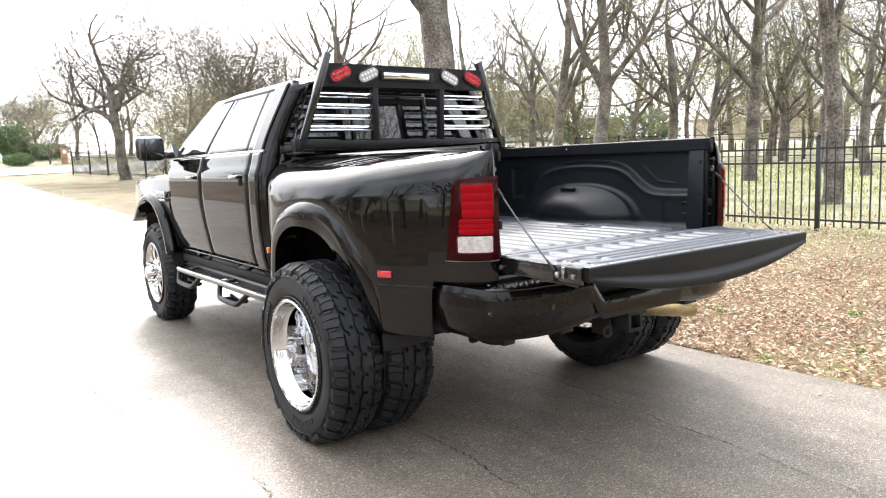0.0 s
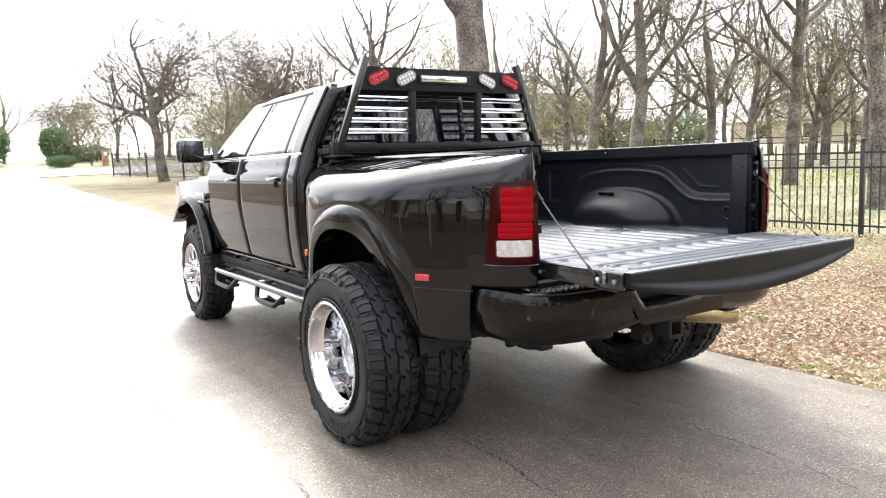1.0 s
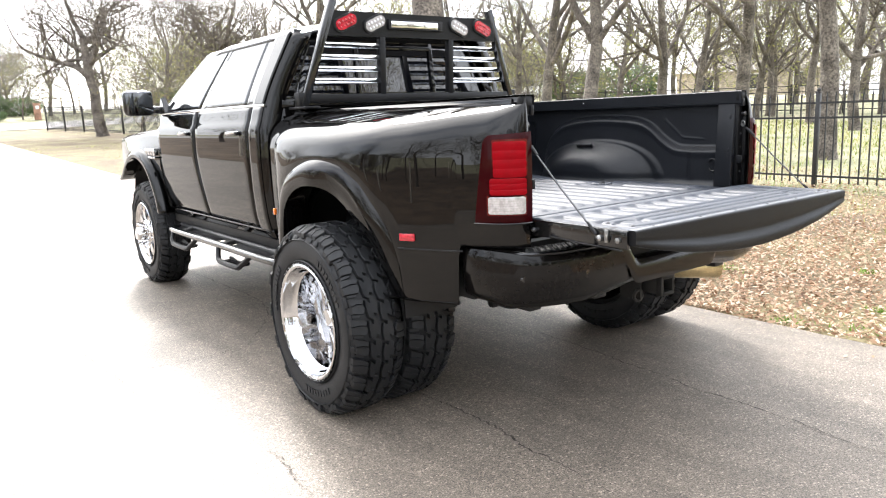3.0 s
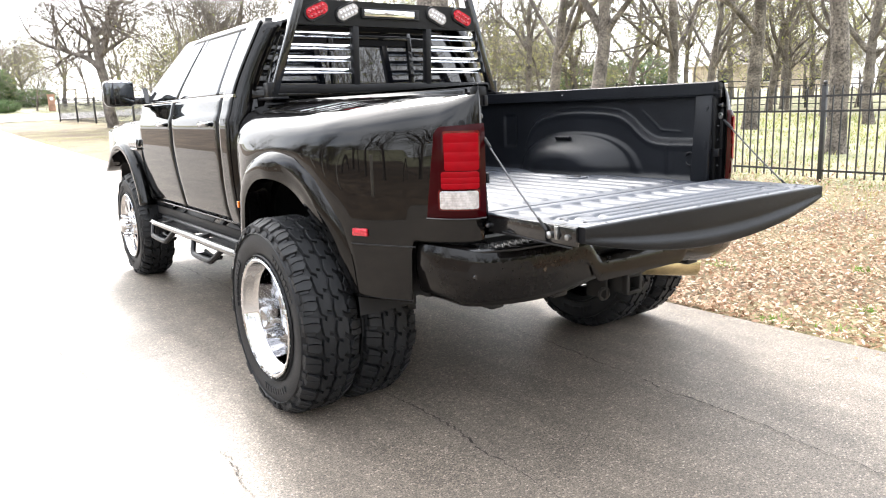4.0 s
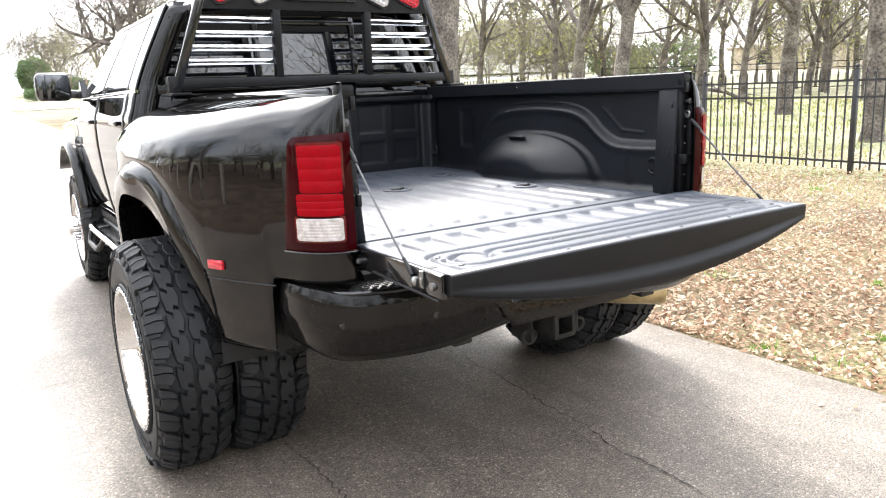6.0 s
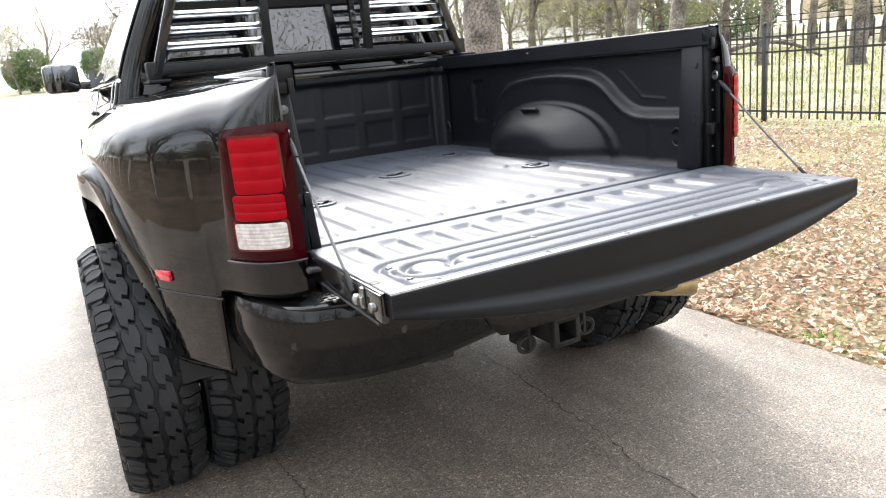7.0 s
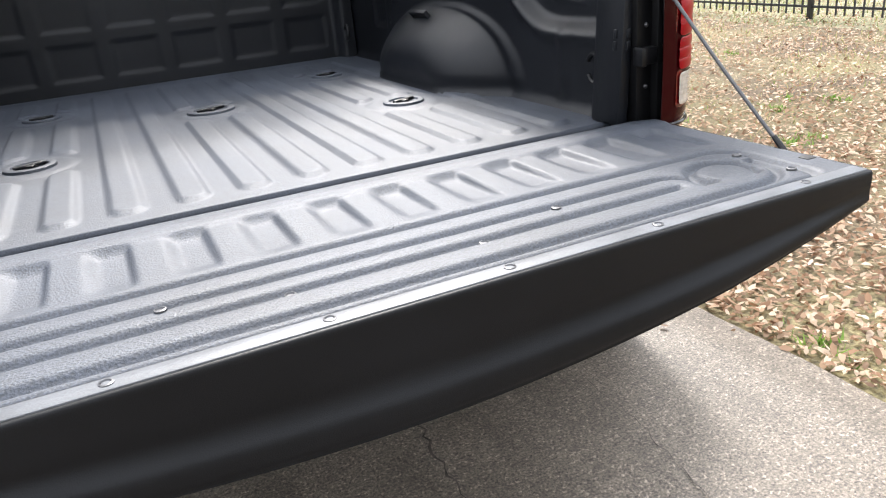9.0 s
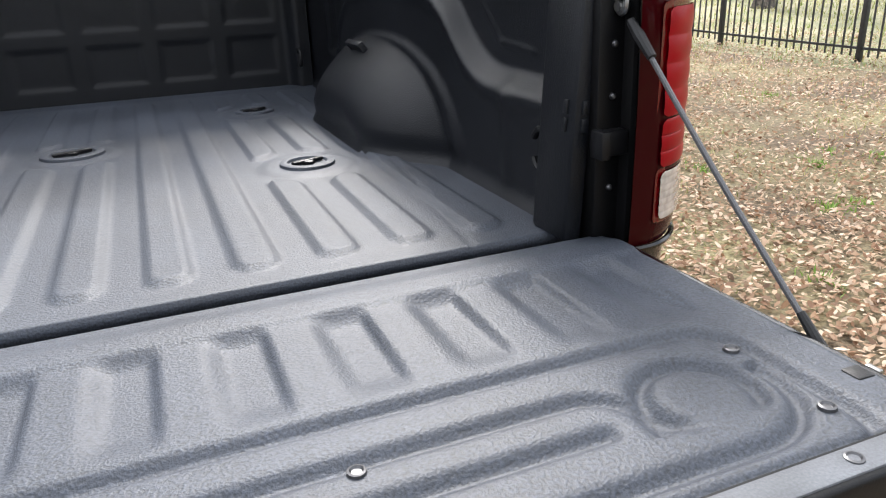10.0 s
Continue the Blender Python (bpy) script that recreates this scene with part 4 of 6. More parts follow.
def bumper(u, v):
    i = min(119, int(u * 120))
    p = BUMP[i].lerp(BUMP[i + 1], u * 120 - i)
    c = abs(p.x)
    top = 0.868 + 0.012 * smooth(0.86, 0.95, c) - 0.095 * (1 - smooth(0.27, 0.36, c)) - 0.012 * (smooth(0.42, 0.5, c) - smooth(0.80, 0.90, c))
    low = 0.636 + 0.035 * (1 - smooth(0.2, 0.6, c)) + 0.02 * smooth(0.90, 0.955, c)
    inward = Vector((-p.x, 0.35 - p.y, 0)).normalized()
    pts = [(0.10, top - 0.004), (0.03, top), (0.008, top - 0.006), (0.0, top - 0.03), (-0.004, top - 0.10), (0.004, low + 0.08), (0.016, low + 0.03), (0.045, low + 0.004), (0.12, low)]
    f = v * (len(pts) - 1)
    j = min(len(pts) - 2, int(f))
    t = f - j
    d = pts[j][0] * (1 - t) + pts[j + 1][0] * t
    z = pts[j][1] * (1 - t) + pts[j + 1][1] * t
    q = p + inward * d
    return (q.x, q.y, z)


bm = bmesh.new()
sheet(bm, 140, 32, bumper)
rear_bumper = part("rear_bumper", bm, BUMPER_BLACK, truck, "black painted rear step bumper", solid=0.006, angle=45)
for sx in (-1, 1):
    bm = bmesh.new()
    PADO = [(sx * x, y) for x, y in ((-0.905, 0.03), (-0.875, -0.045), (-0.82, -0.10), (-0.70, -0.148), (-0.52, -0.168), (-0.50, -0.05), (-0.70, -0.02), (-0.80, 0.02), (-0.83, 0.06))]
    slab(bm, PADO if sx > 0 else PADO[::-1], "z", 0.845, 0.869, 0.006)
    pad = part("step_pad", bm, PLASTIC, rear_bumper, "ribbed black plastic step pad")
    bm = bmesh.new()
    for r in range(5):
        for k in range(9):
            x = -0.79 + k * 0.032 + (r % 2) * 0.016
            y = -0.035 - r * 0.022 - 0.06 * (x + 0.79)
            box(bm, (sx * x, y, 0.8695), (0.022, 0.010, 0.006), 0.002)
    part("pad_tread", bm, PLASTIC, pad)
    bm = bmesh.new()
    tube(bm, [(sx * x, y, 0.862) for x, y in ((-0.92, 0.05), (-0.885, -0.055), (-0.825, -0.112), (-0.70, -0.16), (-0.52, -0.182))], 0.008, 6)
    part("pad_rim", bm, GLOSS_BLACK, pad)
    for x, y in ((-0.58, -0.186), (-0.86, -0.10)):
        bm = bmesh.new()
        revolve(bm, [(-0.006, 0.0), (-0.006, 0.011), (0.004, 0.012), (0.006, 0.012)], 14, Matrix.Translation((sx * x, y - 0.002, 0.765)) @ Matrix.Rotation(radians(90), 4, "Z"))
        part("parking_sensor", bm, GLOSS_BLACK, rear_bumper)
# dark blocks added behind the bumper's ends, so the open gap reads as shade
bm = bmesh.new()
box(bm, (-0.80, 0.30, 0.76), (0.26, 0.34, 0.23), 0.02)
both("bumper_gap_block", bm, PLASTIC, rear_bumper)
# number-plate recess and under-bumper bar
bm = bmesh.new()
box(bm, (0, -0.115, 0.790), (0.66, 0.06, 0.15), 0.02)
part("plate_recess", bm, PLASTIC, rear_bumper)
for x in (-0.13, 0.13):
    bm = bmesh.new()
    box(bm, (x, -0.150, 0.822), (0.07, 0.012, 0.014), 0.003)
    part("plate_lamp", bm, CHROME, rear_bumper)

# hitch receiver
bm = bmesh.new()
H0, HX = 0.612, -0.03
for dx, dz, w, h in ((0, 0.036, 0.088, 0.012), (0, -0.036, 0.088, 0.012), (-0.038, 0, 0.012, 0.072), (0.038, 0, 0.012, 0.072)):
    box(bm, (HX + dx, -0.05, H0 + dz), (w, 0.28, h), 0.003)
for dx, dz, w, h in ((0, 0.040, 0.098, 0.016), (0, -0.040, 0.098, 0.016), (-0.043, 0, 0.014, 0.085), (0.043, 0, 0.014, 0.085)):
    box(bm, (HX + dx, -0.175, H0 + dz), (w, 0.03, h), 0.004)
tube(bm, [(-0.62, 0.06, H0 + 0.02), (0.62, 0.06, H0 + 0.02)], 0.045, 12)
for sx in (-1, 1):
    box(bm, (sx * 0.11, -0.04, H0 - 0.03), (0.012, 0.12, 0.09), 0.004)
    tube(bm, [(sx * 0.12 + 0.03 * math.cos(a), -0.10 + 0.01, H0 - 0.05 + 0.025 * math.sin(a)) for a in np.linspace(0, 6.28, 14)], 0.008, 6)
part("hitch_receiver", bm, DARK_METAL, truck, "square black trailer hitch receiver")

# chassis below
bm = bmesh.new()
for sx in (-1, 1):
    box(bm, (sx * 0.45, 2.6, 0.70), (0.08, 5.5, 0.16), 0.01)
    box(bm, (sx * 0.50, 0.95, 0.53), (0.08, 1.5, 0.05), 0.01)
    tube(bm, [(sx * 0.40, 0.62, 0.44), (sx * 0.52, 0.52, 0.80)], 0.03, 8)
tube(bm, [(-0.95, 0.94, 0.475), (0.95, 0.94, 0.475)], 0.055, 12)
bmesh.ops.create_uvsphere(bm, u_segments=20, v_segments=12, radius=0.19, matrix=Matrix.Translation((0.0, 0.92, 0.475)))
tube(bm, [(0, 1.1, 0.5), (0, 3.2, 0.66)], 0.05, 10)
tube(bm, [(-0.95, 4.735, 0.475), (0.95, 4.735, 0.475)], 0.055, 12)
box(bm, (0, 0.45, 0.70), (0.8, 0.08, 0.1), 0.01)
box(bm, (0, 2.9, 0.74), (1.5, 1.8, 0.10), 0.03)
box(bm, (-0.35, 0.35, 0.58), (0.10, 0.16, 0.12), 0.02)
box(bm, (-0.60, 0.32, 0.59), (0.06, 0.10, 0.10), 0.015)
part("chassis", bm, DARK_METAL, truck, "dark frame rails, axles and differential")
bm = bmesh.new()
revolve(bm, [(-0.10, 0.20), (-0.12, 0.30), (-0.11, 0.37), (-0.05, 0.395), (0.05, 0.395), (0.11, 0.37), (0.12, 0.30), (0.10, 0.20)], 36, Matrix.Translation((0.0, 0.38, 0.72)) @ Matrix.Rotation(radians(90), 4, "Y"))
part("spare_tyre", bm, RUBBER, truck)

# exhaust tip
bm = bmesh.new()
d = Vector((0.82, -0.52, -0.06)).normalized()
tip = Vector((0.83, 0.10, 0.525))
R = d.to_track_quat("X", "Z").to_matrix().to_4x4()
revolve(bm, [(-0.34, 0.058), (-0.30, 0.066), (-0.01, 0.068), (0.0, 0.066), (-0.004, 0.060), (-0.28, 0.058)], 28, Matrix.Translation(tip) @ R)
part("exhaust_tip", bm, BRASS, truck, "polished golden exhaust tip")
bm = bmesh.new()
tube(bm, [tip - d * 0.30, tip - d * 0.5, (0.45, 0.5, 0.60), (0.42, 1.4, 0.62)], 0.045, 12)
part("exhaust_pipe", bm, DARK_METAL, truck)


# ---- wheels ----
TR, TW = 0.471, 0.268


def tyre_mesh(sunk=0.0):
    bm = bmesh.new()
    h = TW / 2
    prof = [(-h + 0.035, 0.272), (-h + 0.012, 0.29), (-h + 0.002, 0.32), (-h - 0.004, 0.37), (-h + 0.002, 0.405), (-h + 0.014, 0.430), (-h + 0.035, 0.442), (-h + 0.08, TR - 0.020), (0, TR - 0.018)]
    prof = prof + [(-x, r) for x, r in prof[-2::-1]]
    revolve(bm, prof, 72)
    # raised rings and plain bars on the side walls
    for s in (-1, 1):
        for r in (0.300, 0.405):
            revolve(bm, [(s * (h - 0.008), r - 0.004), (s * (h + 0.006), r), (s * (h - 0.002), r + 0.004)], 72)
        for base in (0.35, 2.5, 4.6):
            for k in range(9):
                a = base + k * 0.085
                box(bm, (0, 0, 0), (0.006, 0.020, 0.030), 0.0, Matrix.Rotation(a, 4, "X") @ Matrix.Translation((s * (h + 0.004), 0, 0.352)))
        for k in range(38):
            a = 2 * math.pi * (k + 0.3) / 38
            box(bm, (0, 0, 0), (0.010, 0.026 if k % 2 else 0.050, 0.026), 0.002, Matrix.Rotation(a, 4, "X") @ Matrix.Translation((s * (h - 0.006), 0, 0.424 if k % 2 else 0.414)) @ Matrix.Rotation(radians(-24 * s), 4, "Y"))

    def lug(poly, a0, top=TR):
        """poly: (x, arc metres); a raised tread block with a chamfered top."""
        def drop(x):
            return 0.030 * smooth(h - 0.060, h + 0.006, abs(x)) ** 1.2
        cx, cs = sum(p[0] for p in poly) / len(poly), sum(p[1] for p in poly) / len(poly)
        rings = []
        for lift, pull in ((-0.022, 0.0), (-0.0025, 0.03), (0.0, 0.10)):
            ring = []
            for x, q in poly:
                x2, q2 = x + (cx - x) * pull, (q + (cs - q) * pull) * pitch
                r = max(top + lift - drop(x2), 0.42)
                ring.append(bm.verts.new((x2, r * math.sin(a0 + q2 / TR), r * math.cos(a0 + q2 / TR))))
            rings.append(ring)
        m = len(poly)
        for lo, hi in zip(rings, rings[1:]):
            for i in range(m):
                bm.faces.new((lo[i], lo[(i + 1) % m], hi[(i + 1) % m], hi[i]))
        # fan over the top, so that blocks with re-entrant corners stay clean
        c = bm.verts.new(sum((v.co for v in rings[-1]), Vector()) / m)
        for i in range(m):
            bm.faces.new((rings[-1][i], rings[-1][(i + 1) % m], c))
    n = 31
    p = 0.0778
    g = 0.0095
    pitch = 2 * math.pi * TR / n / p
    for k in range(n):
        a = 2 * math.pi * k / n
        e = h + 0.003 if k % 2 else h - 0.010
        for s, shift in ((-1, 0.0), (1, p * 0.5)):
            # shoulder lugs in two halves, parted by a wavy sipe
            lug([(s * e, s * 0.002 + shift), (s * 0.086, s * 0.010 + shift), (s * 0.070, s * 0.020 + shift), (s * 0.074, s * 0.033 + shift), (s * 0.100, s * 0.028 + shift), (s * e, s * 0.031 + shift)], a)
            lug([(s * e, s * 0.0335 + shift), (s * 0.100, s * 0.0305 + shift), (s * 0.074, s * 0.0355 + shift), (s * 0.068, s * 0.050 + shift), (s * 0.082, s * (p - g) + shift), (s * e, s * (p - g - 0.006) + shift)], a)
            # stepped centre blocks, locked into one another
            lug([(s * 0.062, s * 0.018 + shift), (s * 0.040, s * 0.034 + shift), (s * 0.034, s * 0.004 + shift), (s * 0.010, s * 0.012 + shift), (s * 0.003, s * 0.042 + shift), (s * 0.012, s * (p + 0.012 - g) + shift), (s * 0.030, s * (p + 0.004 - g) + shift), (s * 0.036, s * (p + 0.030 - g) + shift), (s * 0.058, s * (p + 0.016 - g) + shift), (s * 0.064, s * 0.044 + shift)], a)
            # low tie bars down in the grooves
            lug([(s * 0.125, s * (p - 0.013) + shift), (s * 0.090, s * (p - 0.010) + shift), (s * 0.090, s * p + shift), (s * 0.125, s * p + shift)], a, TR - 0.010)
    bmesh.ops.recalc_face_normals(bm, faces=bm.faces)
    me = bpy.data.meshes.new("tyre")
    bm.to_mesh(me)
    bm.free()
    return me


tyre_me = tyre_mesh()


def to_mesh(name, bm):
    bmesh.ops.recalc_face_normals(bm, faces=bm.faces)
    me = bpy.data.meshes.new(name)
    bm.to_mesh(me)
    bm.free()
    return me


h = TW / 2
# deep-dish rear rim, outer face towards -x
bm = bmesh.new()
revolve(bm, [(-h + 0.020, 0.262), (-h + 0.004, 0.280), (-h - 0.006, 0.285), (-h - 0.010, 0.279), (-h - 0.004, 0.268), (-h + 0.02, 0.262), (-h + 0.035, 0.254), (-h + 0.055, 0.250), (-h + 0.065, 0.240), (0.05, 0.228), (0.095, 0.222), (0.105, 0.212), (0.100, 0.200), (0.10, 0.15)], 72)
dually_me = to_mesh("dually_rim", bm)
bm = bmesh.new()
box(bm, (0.095, 0, 0.15), (0.035, 0.075, 0.145), 0.012)
dually_spoke_me = to_mesh("spoke", bm)
bm = bmesh.new()
revolve(bm, [(0.10, 0.14), (0.065, 0.125), (0.055, 0.105), (0.055, 0.06), (0.035, 0.055), (-0.020, 0.050), (-0.032, 0.040), (-0.035, 0.0)], 40)
dually_face_me = to_mesh("wheel_centre", bm)
bm = bmesh.new()
revolve(bm, [(0.06, 0.013), (0.02, 0.012), (0.002, 0.008), (-0.002, 0.0)], 8)
nuts_me = to_mesh("lug_nuts", bm)
bm = bmesh.new()
bmesh.ops.create_icosphere(bm, subdivisions=1, radius=0.0034)
rivet_me = to_mesh("rim_rivet", bm)
# front wheel, centre standing proud
bm = bmesh.new()
revolve(bm, [(-h + 0.020, 0.262), (-h + 0.004, 0.280), (-h - 0.006, 0.285), (-h - 0.010, 0.279), (-h + 0.01, 0.262), (-h + 0.05, 0.252), (0.0, 0.240), (0.08, 0.235)], 72)
front_rim_me = to_mesh("front_rim", bm)
bm = bmesh.new()
prof_s = [(-0.085, 0.095), (-0.125, 0.13), (-0.130, 0.20), (-0.118, 0.255)]
for (x0, r0), (x1, r1) in zip(prof_s, prof_s[1:]):
        w0, w1 = 0.030 + 0.045 * (r0 - 0.095), 0.030 + 0.045 * (r1 - 0.095)
        q = [Vector(p) for p in ((x0, -w0, r0), (x0, w0, r0), (x1, w1, r1), (x1, -w1, r1), (x0 + 0.03, -w0, r0), (x0 + 0.03, w0, r0), (x1 + 0.03, w1, r1), (x1 + 0.03, -w1, r1))]
        v = [bm.verts.new(p) for p in q]
        for f in ((0, 1, 2, 3), (7, 6, 5, 4), (0, 4, 5, 1), (2, 6, 7, 3), (1, 5, 6, 2), (0, 3, 7, 4)):
            bm.faces.new([v[i] for i in f])
bmesh.ops.remove_doubles(bm, verts=bm.verts, dist=1e-5)
front_spoke_me = to_mesh("spoke", bm)
bm = bmesh.new()
revolve(bm, [(-0.06, 0.14), (-0.105, 0.135), (-0.125, 0.12), (-0.135, 0.10), (-0.14, 0.066), (-0.20, 0.060), (-0.215, 0.048), (-0.218, 0.0)], 40)
front_face_me = to_mesh("front_centre", bm)
bm = bmesh.new()
revolve(bm, [(-0.12, 0.014), (-0.175, 0.013), (-0.195, 0.009), (-0.198, 0.0)], 8)
front_nuts_me = to_mesh("front_lug_nuts", bm)
bm = bmesh.new()
revolve(bm, [(-0.02, 0.0), (-0.02, 0.232), (0.02, 0.232), (0.02, 0.0)], 32)
drum_me = to_mesh("brake_drum", bm)


def bolt_ring(w, me, r):
    for k in range(8):
        a = 2 * math.pi * (k + 0.5) / 8
        link("lug_nut", me, CHROME, w).location = (0, r * math.cos(a), r * math.sin(a))


def spokes(w, me):
    for k in range(8):
        link("spoke", me, CHROME, w).rotation_euler[0] = 2 * math.pi * k / 8


def wheel(x, y, out, kind, turn):
    """out: -1 when the outer face looks to -x."""
    w = link("wheel", dually_me if kind != "front" else front_rim_me, CHROME, truck, {"outer": "chrome deep-dish rear wheel with chunky tyre", "inner": "inner rear wheel", "front": "chrome front wheel with protruding hub"}[kind])
    w.matrix_basis = pose(x, y, TR - 0.006, 0, 0, 0 if out < 0 else 180)
    t = link("tyre", tyre_me, RUBBER, w, "black all-terrain tyre with blocky tread")
    t.rotation_euler[0] = radians(turn)
    if kind == "outer":
        link("wheel_centre", dually_face_me, CHROME, w)
        for k in range(56):
            a = 2 * math.pi * k / 56
            link("rim_rivet", rivet_me, CHROME, w).location = (-h - 0.005, 0.289 * math.cos(a), 0.289 * math.sin(a))
        bolt_ring(w, nuts_me, 0.083)
        spokes(w, dually_spoke_me)
    elif kind == "front":
        link("wheel_centre", front_face_me, CHROME, w)
        bolt_ring(w, front_nuts_me, 0.096)
        spokes(w, front_spoke_me)
        link("brake_drum", drum_me, DARK_METAL, w)
    else:
        link("brake_drum", drum_me, DARK_METAL, w)


for s in (-1, 1):
    wheel(s * 1.181, 0.94, s, "outer", 7)
    wheel(s * 0.882, 0.94, s, "inner", 23)
    wheel(s * 0.918, 4.735, s, "front", 40)


# ---- cab ----
def body_x(z, y):
    """Half width of the cab's lower body."""
    pts_z = [0.70, 0.76, 0.85, 1.0, 1.2, 1.36, 1.40, 1.43, 1.48, 1.525]
    pts_x = [0.945, 0.972, 0.990, 1.003, 1.008, 1.004, 1.0, 0.984, 0.972, 0.958]
    x = float(np.interp(z, pts_z, pts_x))
    return x - 0.05 * smooth(4.9, 5.8, y) ** 2


def glass_x(z):
    """Half width of the side glass, leaning in towards the roof."""
    return 0.945 - 0.185 * ((z - 1.52) / 0.42) ** 1.15 if z > 1.52 else 0.945


PILLAR_B = lambda z: 3.145 + 0.10 * smooth(0.78, 1.25, z)
DOOR_R = lambda z: 2.235 - 0.01 * smooth(0.78, 1.25, z)
DOOR_F = lambda z: 4.10 + 0.06 * smooth(0.78, 1.15, z)
gap = 0.005


def side_panel(name, y0, y1, z0, z1, label, ny=24, nz=30):
    bm = bmesh.new()

    def f(u, v):
        z = z0 + (z1 - z0) * v
        a, b = (y0(z) if callable(y0) else y0) + gap, (y1(z) if callable(y1) else y1) - gap
        y = a + (b - a) * u
        edge = 0.006 * max(0, 1 - min(u, 1 - u) * 60)
        return (-body_x(z, y) + edge, y, z)
    sheet(bm, ny, nz, f)
    return both(name, bm, PAINT, truck, label, solid=0.012, angle=50)


side_panel("rear_door", DOOR_R, PILLAR_B, 0.765, 1.522, "glossy black rear door")
side_panel("front_door", PILLAR_B, DOOR_F, 0.765, 1.522, "glossy black front door")
side_panel("cab_corner", 2.060, DOOR_R, 0.735, 1.522, "glossy black cab corner panel", 8)
side_panel("rocker_panel", 2.035, 4.16, 0.70, 0.757, "black rocker panel below the doors", 20, 6)

# dark strips drawn for the shade in the crease low along the doors
for y0, y1 in ((2.07, 2.225), (2.245, 3.14), (3.16, 4.09)):
    bm = bmesh.new()
    tube(bm, [(-body_x(0.921, y) + 0.002, y, 0.921) for y in np.linspace(y0, y1, 8)], 0.0035, 6)
    both("door_crease", bm, PLASTIC, truck)

# front fender with arch
FARCH = [(4.13, 0.70), (4.16, 0.80), (4.24, 0.93), (4.36, 1.06), (4.52, 1.15), (4.735, 1.19), (4.95, 1.15), (5.12, 1.06), (5.22, 0.99), (5.30, 0.95), (5.34, 0.94)]


def fender(u, v):
    y = 4.10 + 1.45 * u
    lo = float(np.interp(y, [p[0] for p in FARCH], [p[1] for p in FARCH])) if 4.13 < y < 5.34 else (0.94 if y > 5 else 0.72)
    top = 1.40 - 0.05 * smooth(4.3, 5.7, y)
    z = top + (lo - top) * v
    y2 = max(y, DOOR_F(z) + gap)
    bulge = 0.035 * math.exp(-((y - 4.735) / 0.5) ** 2) * smooth(1.36, 1.15, z)
    return (-body_x(z, y) - bulge + 0.06 * smooth(top - 0.06, top, z) ** 2, y2, z)


bm = bmesh.new()
sheet(bm, 90, 26, fender)
both("front_fender", bm, PAINT, truck, "glossy black front fender", solid=0.006, angle=50)
# front flare
A0 = spline([(-1.02, y, z) for y, z in FARCH], 60)
bm = bmesh.new()


def fflare(u, v):
    i = min(58, int(u * 59))
    p = A0[i].lerp(A0[i + 1], u * 59 - i)
    c = Vector((p.x, 4.735, 0.62))
    r = Vector((0, p.y - c.y, p.z - c.z)).normalized()
    pts = [p + r * 0.055 + Vector((0.0, 0, 0)), p + r * 0.04 + Vector((-0.045, 0, 0)), p + r * 0.0 + Vector((-0.065, 0, 0)), p - r * 0.03 + Vector((-0.062, 0, 0)), p - r * 0.03 + Vector((0.10, 0, 0))]
    f = v * 4
    j = min(3, int(f))
    return pts[j].lerp(pts[j + 1], f - j)


sheet(bm, 70, 8, fflare)
both("front_flare", bm, PAINT, truck, "black front wheel-arch flare", solid=0.004, angle=60)
bm = bmesh.new()
WL2 = spline([(0, 4.16, 0.62), (0, 4.26, 0.92), (0, 4.45, 1.09), (0, 4.735, 1.14), (0, 5.02, 1.09), (0, 5.22, 0.92), (0, 5.32, 0.62)], 24)
sheet(bm, 23, 2, lambda u, v: (-0.97 + 0.45 * v, WL2[round(u * 23)].y, WL2[round(u * 23)].z))
sheet(bm, 23, 2, lambda u, v: (-0.52, 4.735 + (WL2[round(u * 23)].y - 4.735) * v, 0.6 + (WL2[round(u * 23)].z - 0.6) * v))
both("front_wheel_well", bm, PLASTIC, truck)

# hood, nose and front bumper
bm = bmesh.new()
sheet(bm, 20, 24, lambda u, v: (-0.93 + 1.86 * u, 4.22 + 1.36 * v, 1.37 + 0.115 * (1 - abs(2 * u - 1) ** 3) - 0.08 * v - 0.08 * smooth(0.9, 1.0, v)))
part("hood", bm, PAINT, truck, "glossy black hood", solid=0.01)
bm = bmesh.new()
box(bm, (0, 5.46, 1.02), (1.62, 0.16, 0.62), 0.05)
part("grille", bm, GLOSS_BLACK, truck)
bm = bmesh.new()
box(bm, (0, 5.56, 0.74), (1.60, 0.22, 0.26), 0.06)
part("front_bumper", bm, GLOSS_BLACK, truck)

# floor, firewall and back wall of the cab
bm = bmesh.new()
box(bm, (0, 3.15, 0.78), (1.86, 2.1, 0.06), 0.01)
box(bm, (0, 4.22, 1.1), (1.86, 0.06, 0.66), 0.01)
for sx in (-1, 1):
    box(bm, (sx * 0.955, 3.14, 1.10), (0.02, 2.18, 0.74), 0.0)
part("cab_floor", bm, INTERIOR, truck)

# roof shell
def roof(u, v):
    y = 1.985 + 1.53 * v
    c = abs(2 * u - 1)
    edge = 0.775
    x = (2 * u - 1) * edge
    z = 2.045 - 0.055 * c ** 3 - 0.05 * c ** 12 - 0.045 * (1 - smooth(0.0, 0.10, v)) - 0.055 * smooth(0.80, 1.0, v)
    return (x, y, z)


bm = bmesh.new()
sheet(bm, 40, 40, roof)
part("roof", bm, PAINT, truck, "glossy black cab roof reflecting white sky", solid=0.02, angle=50)

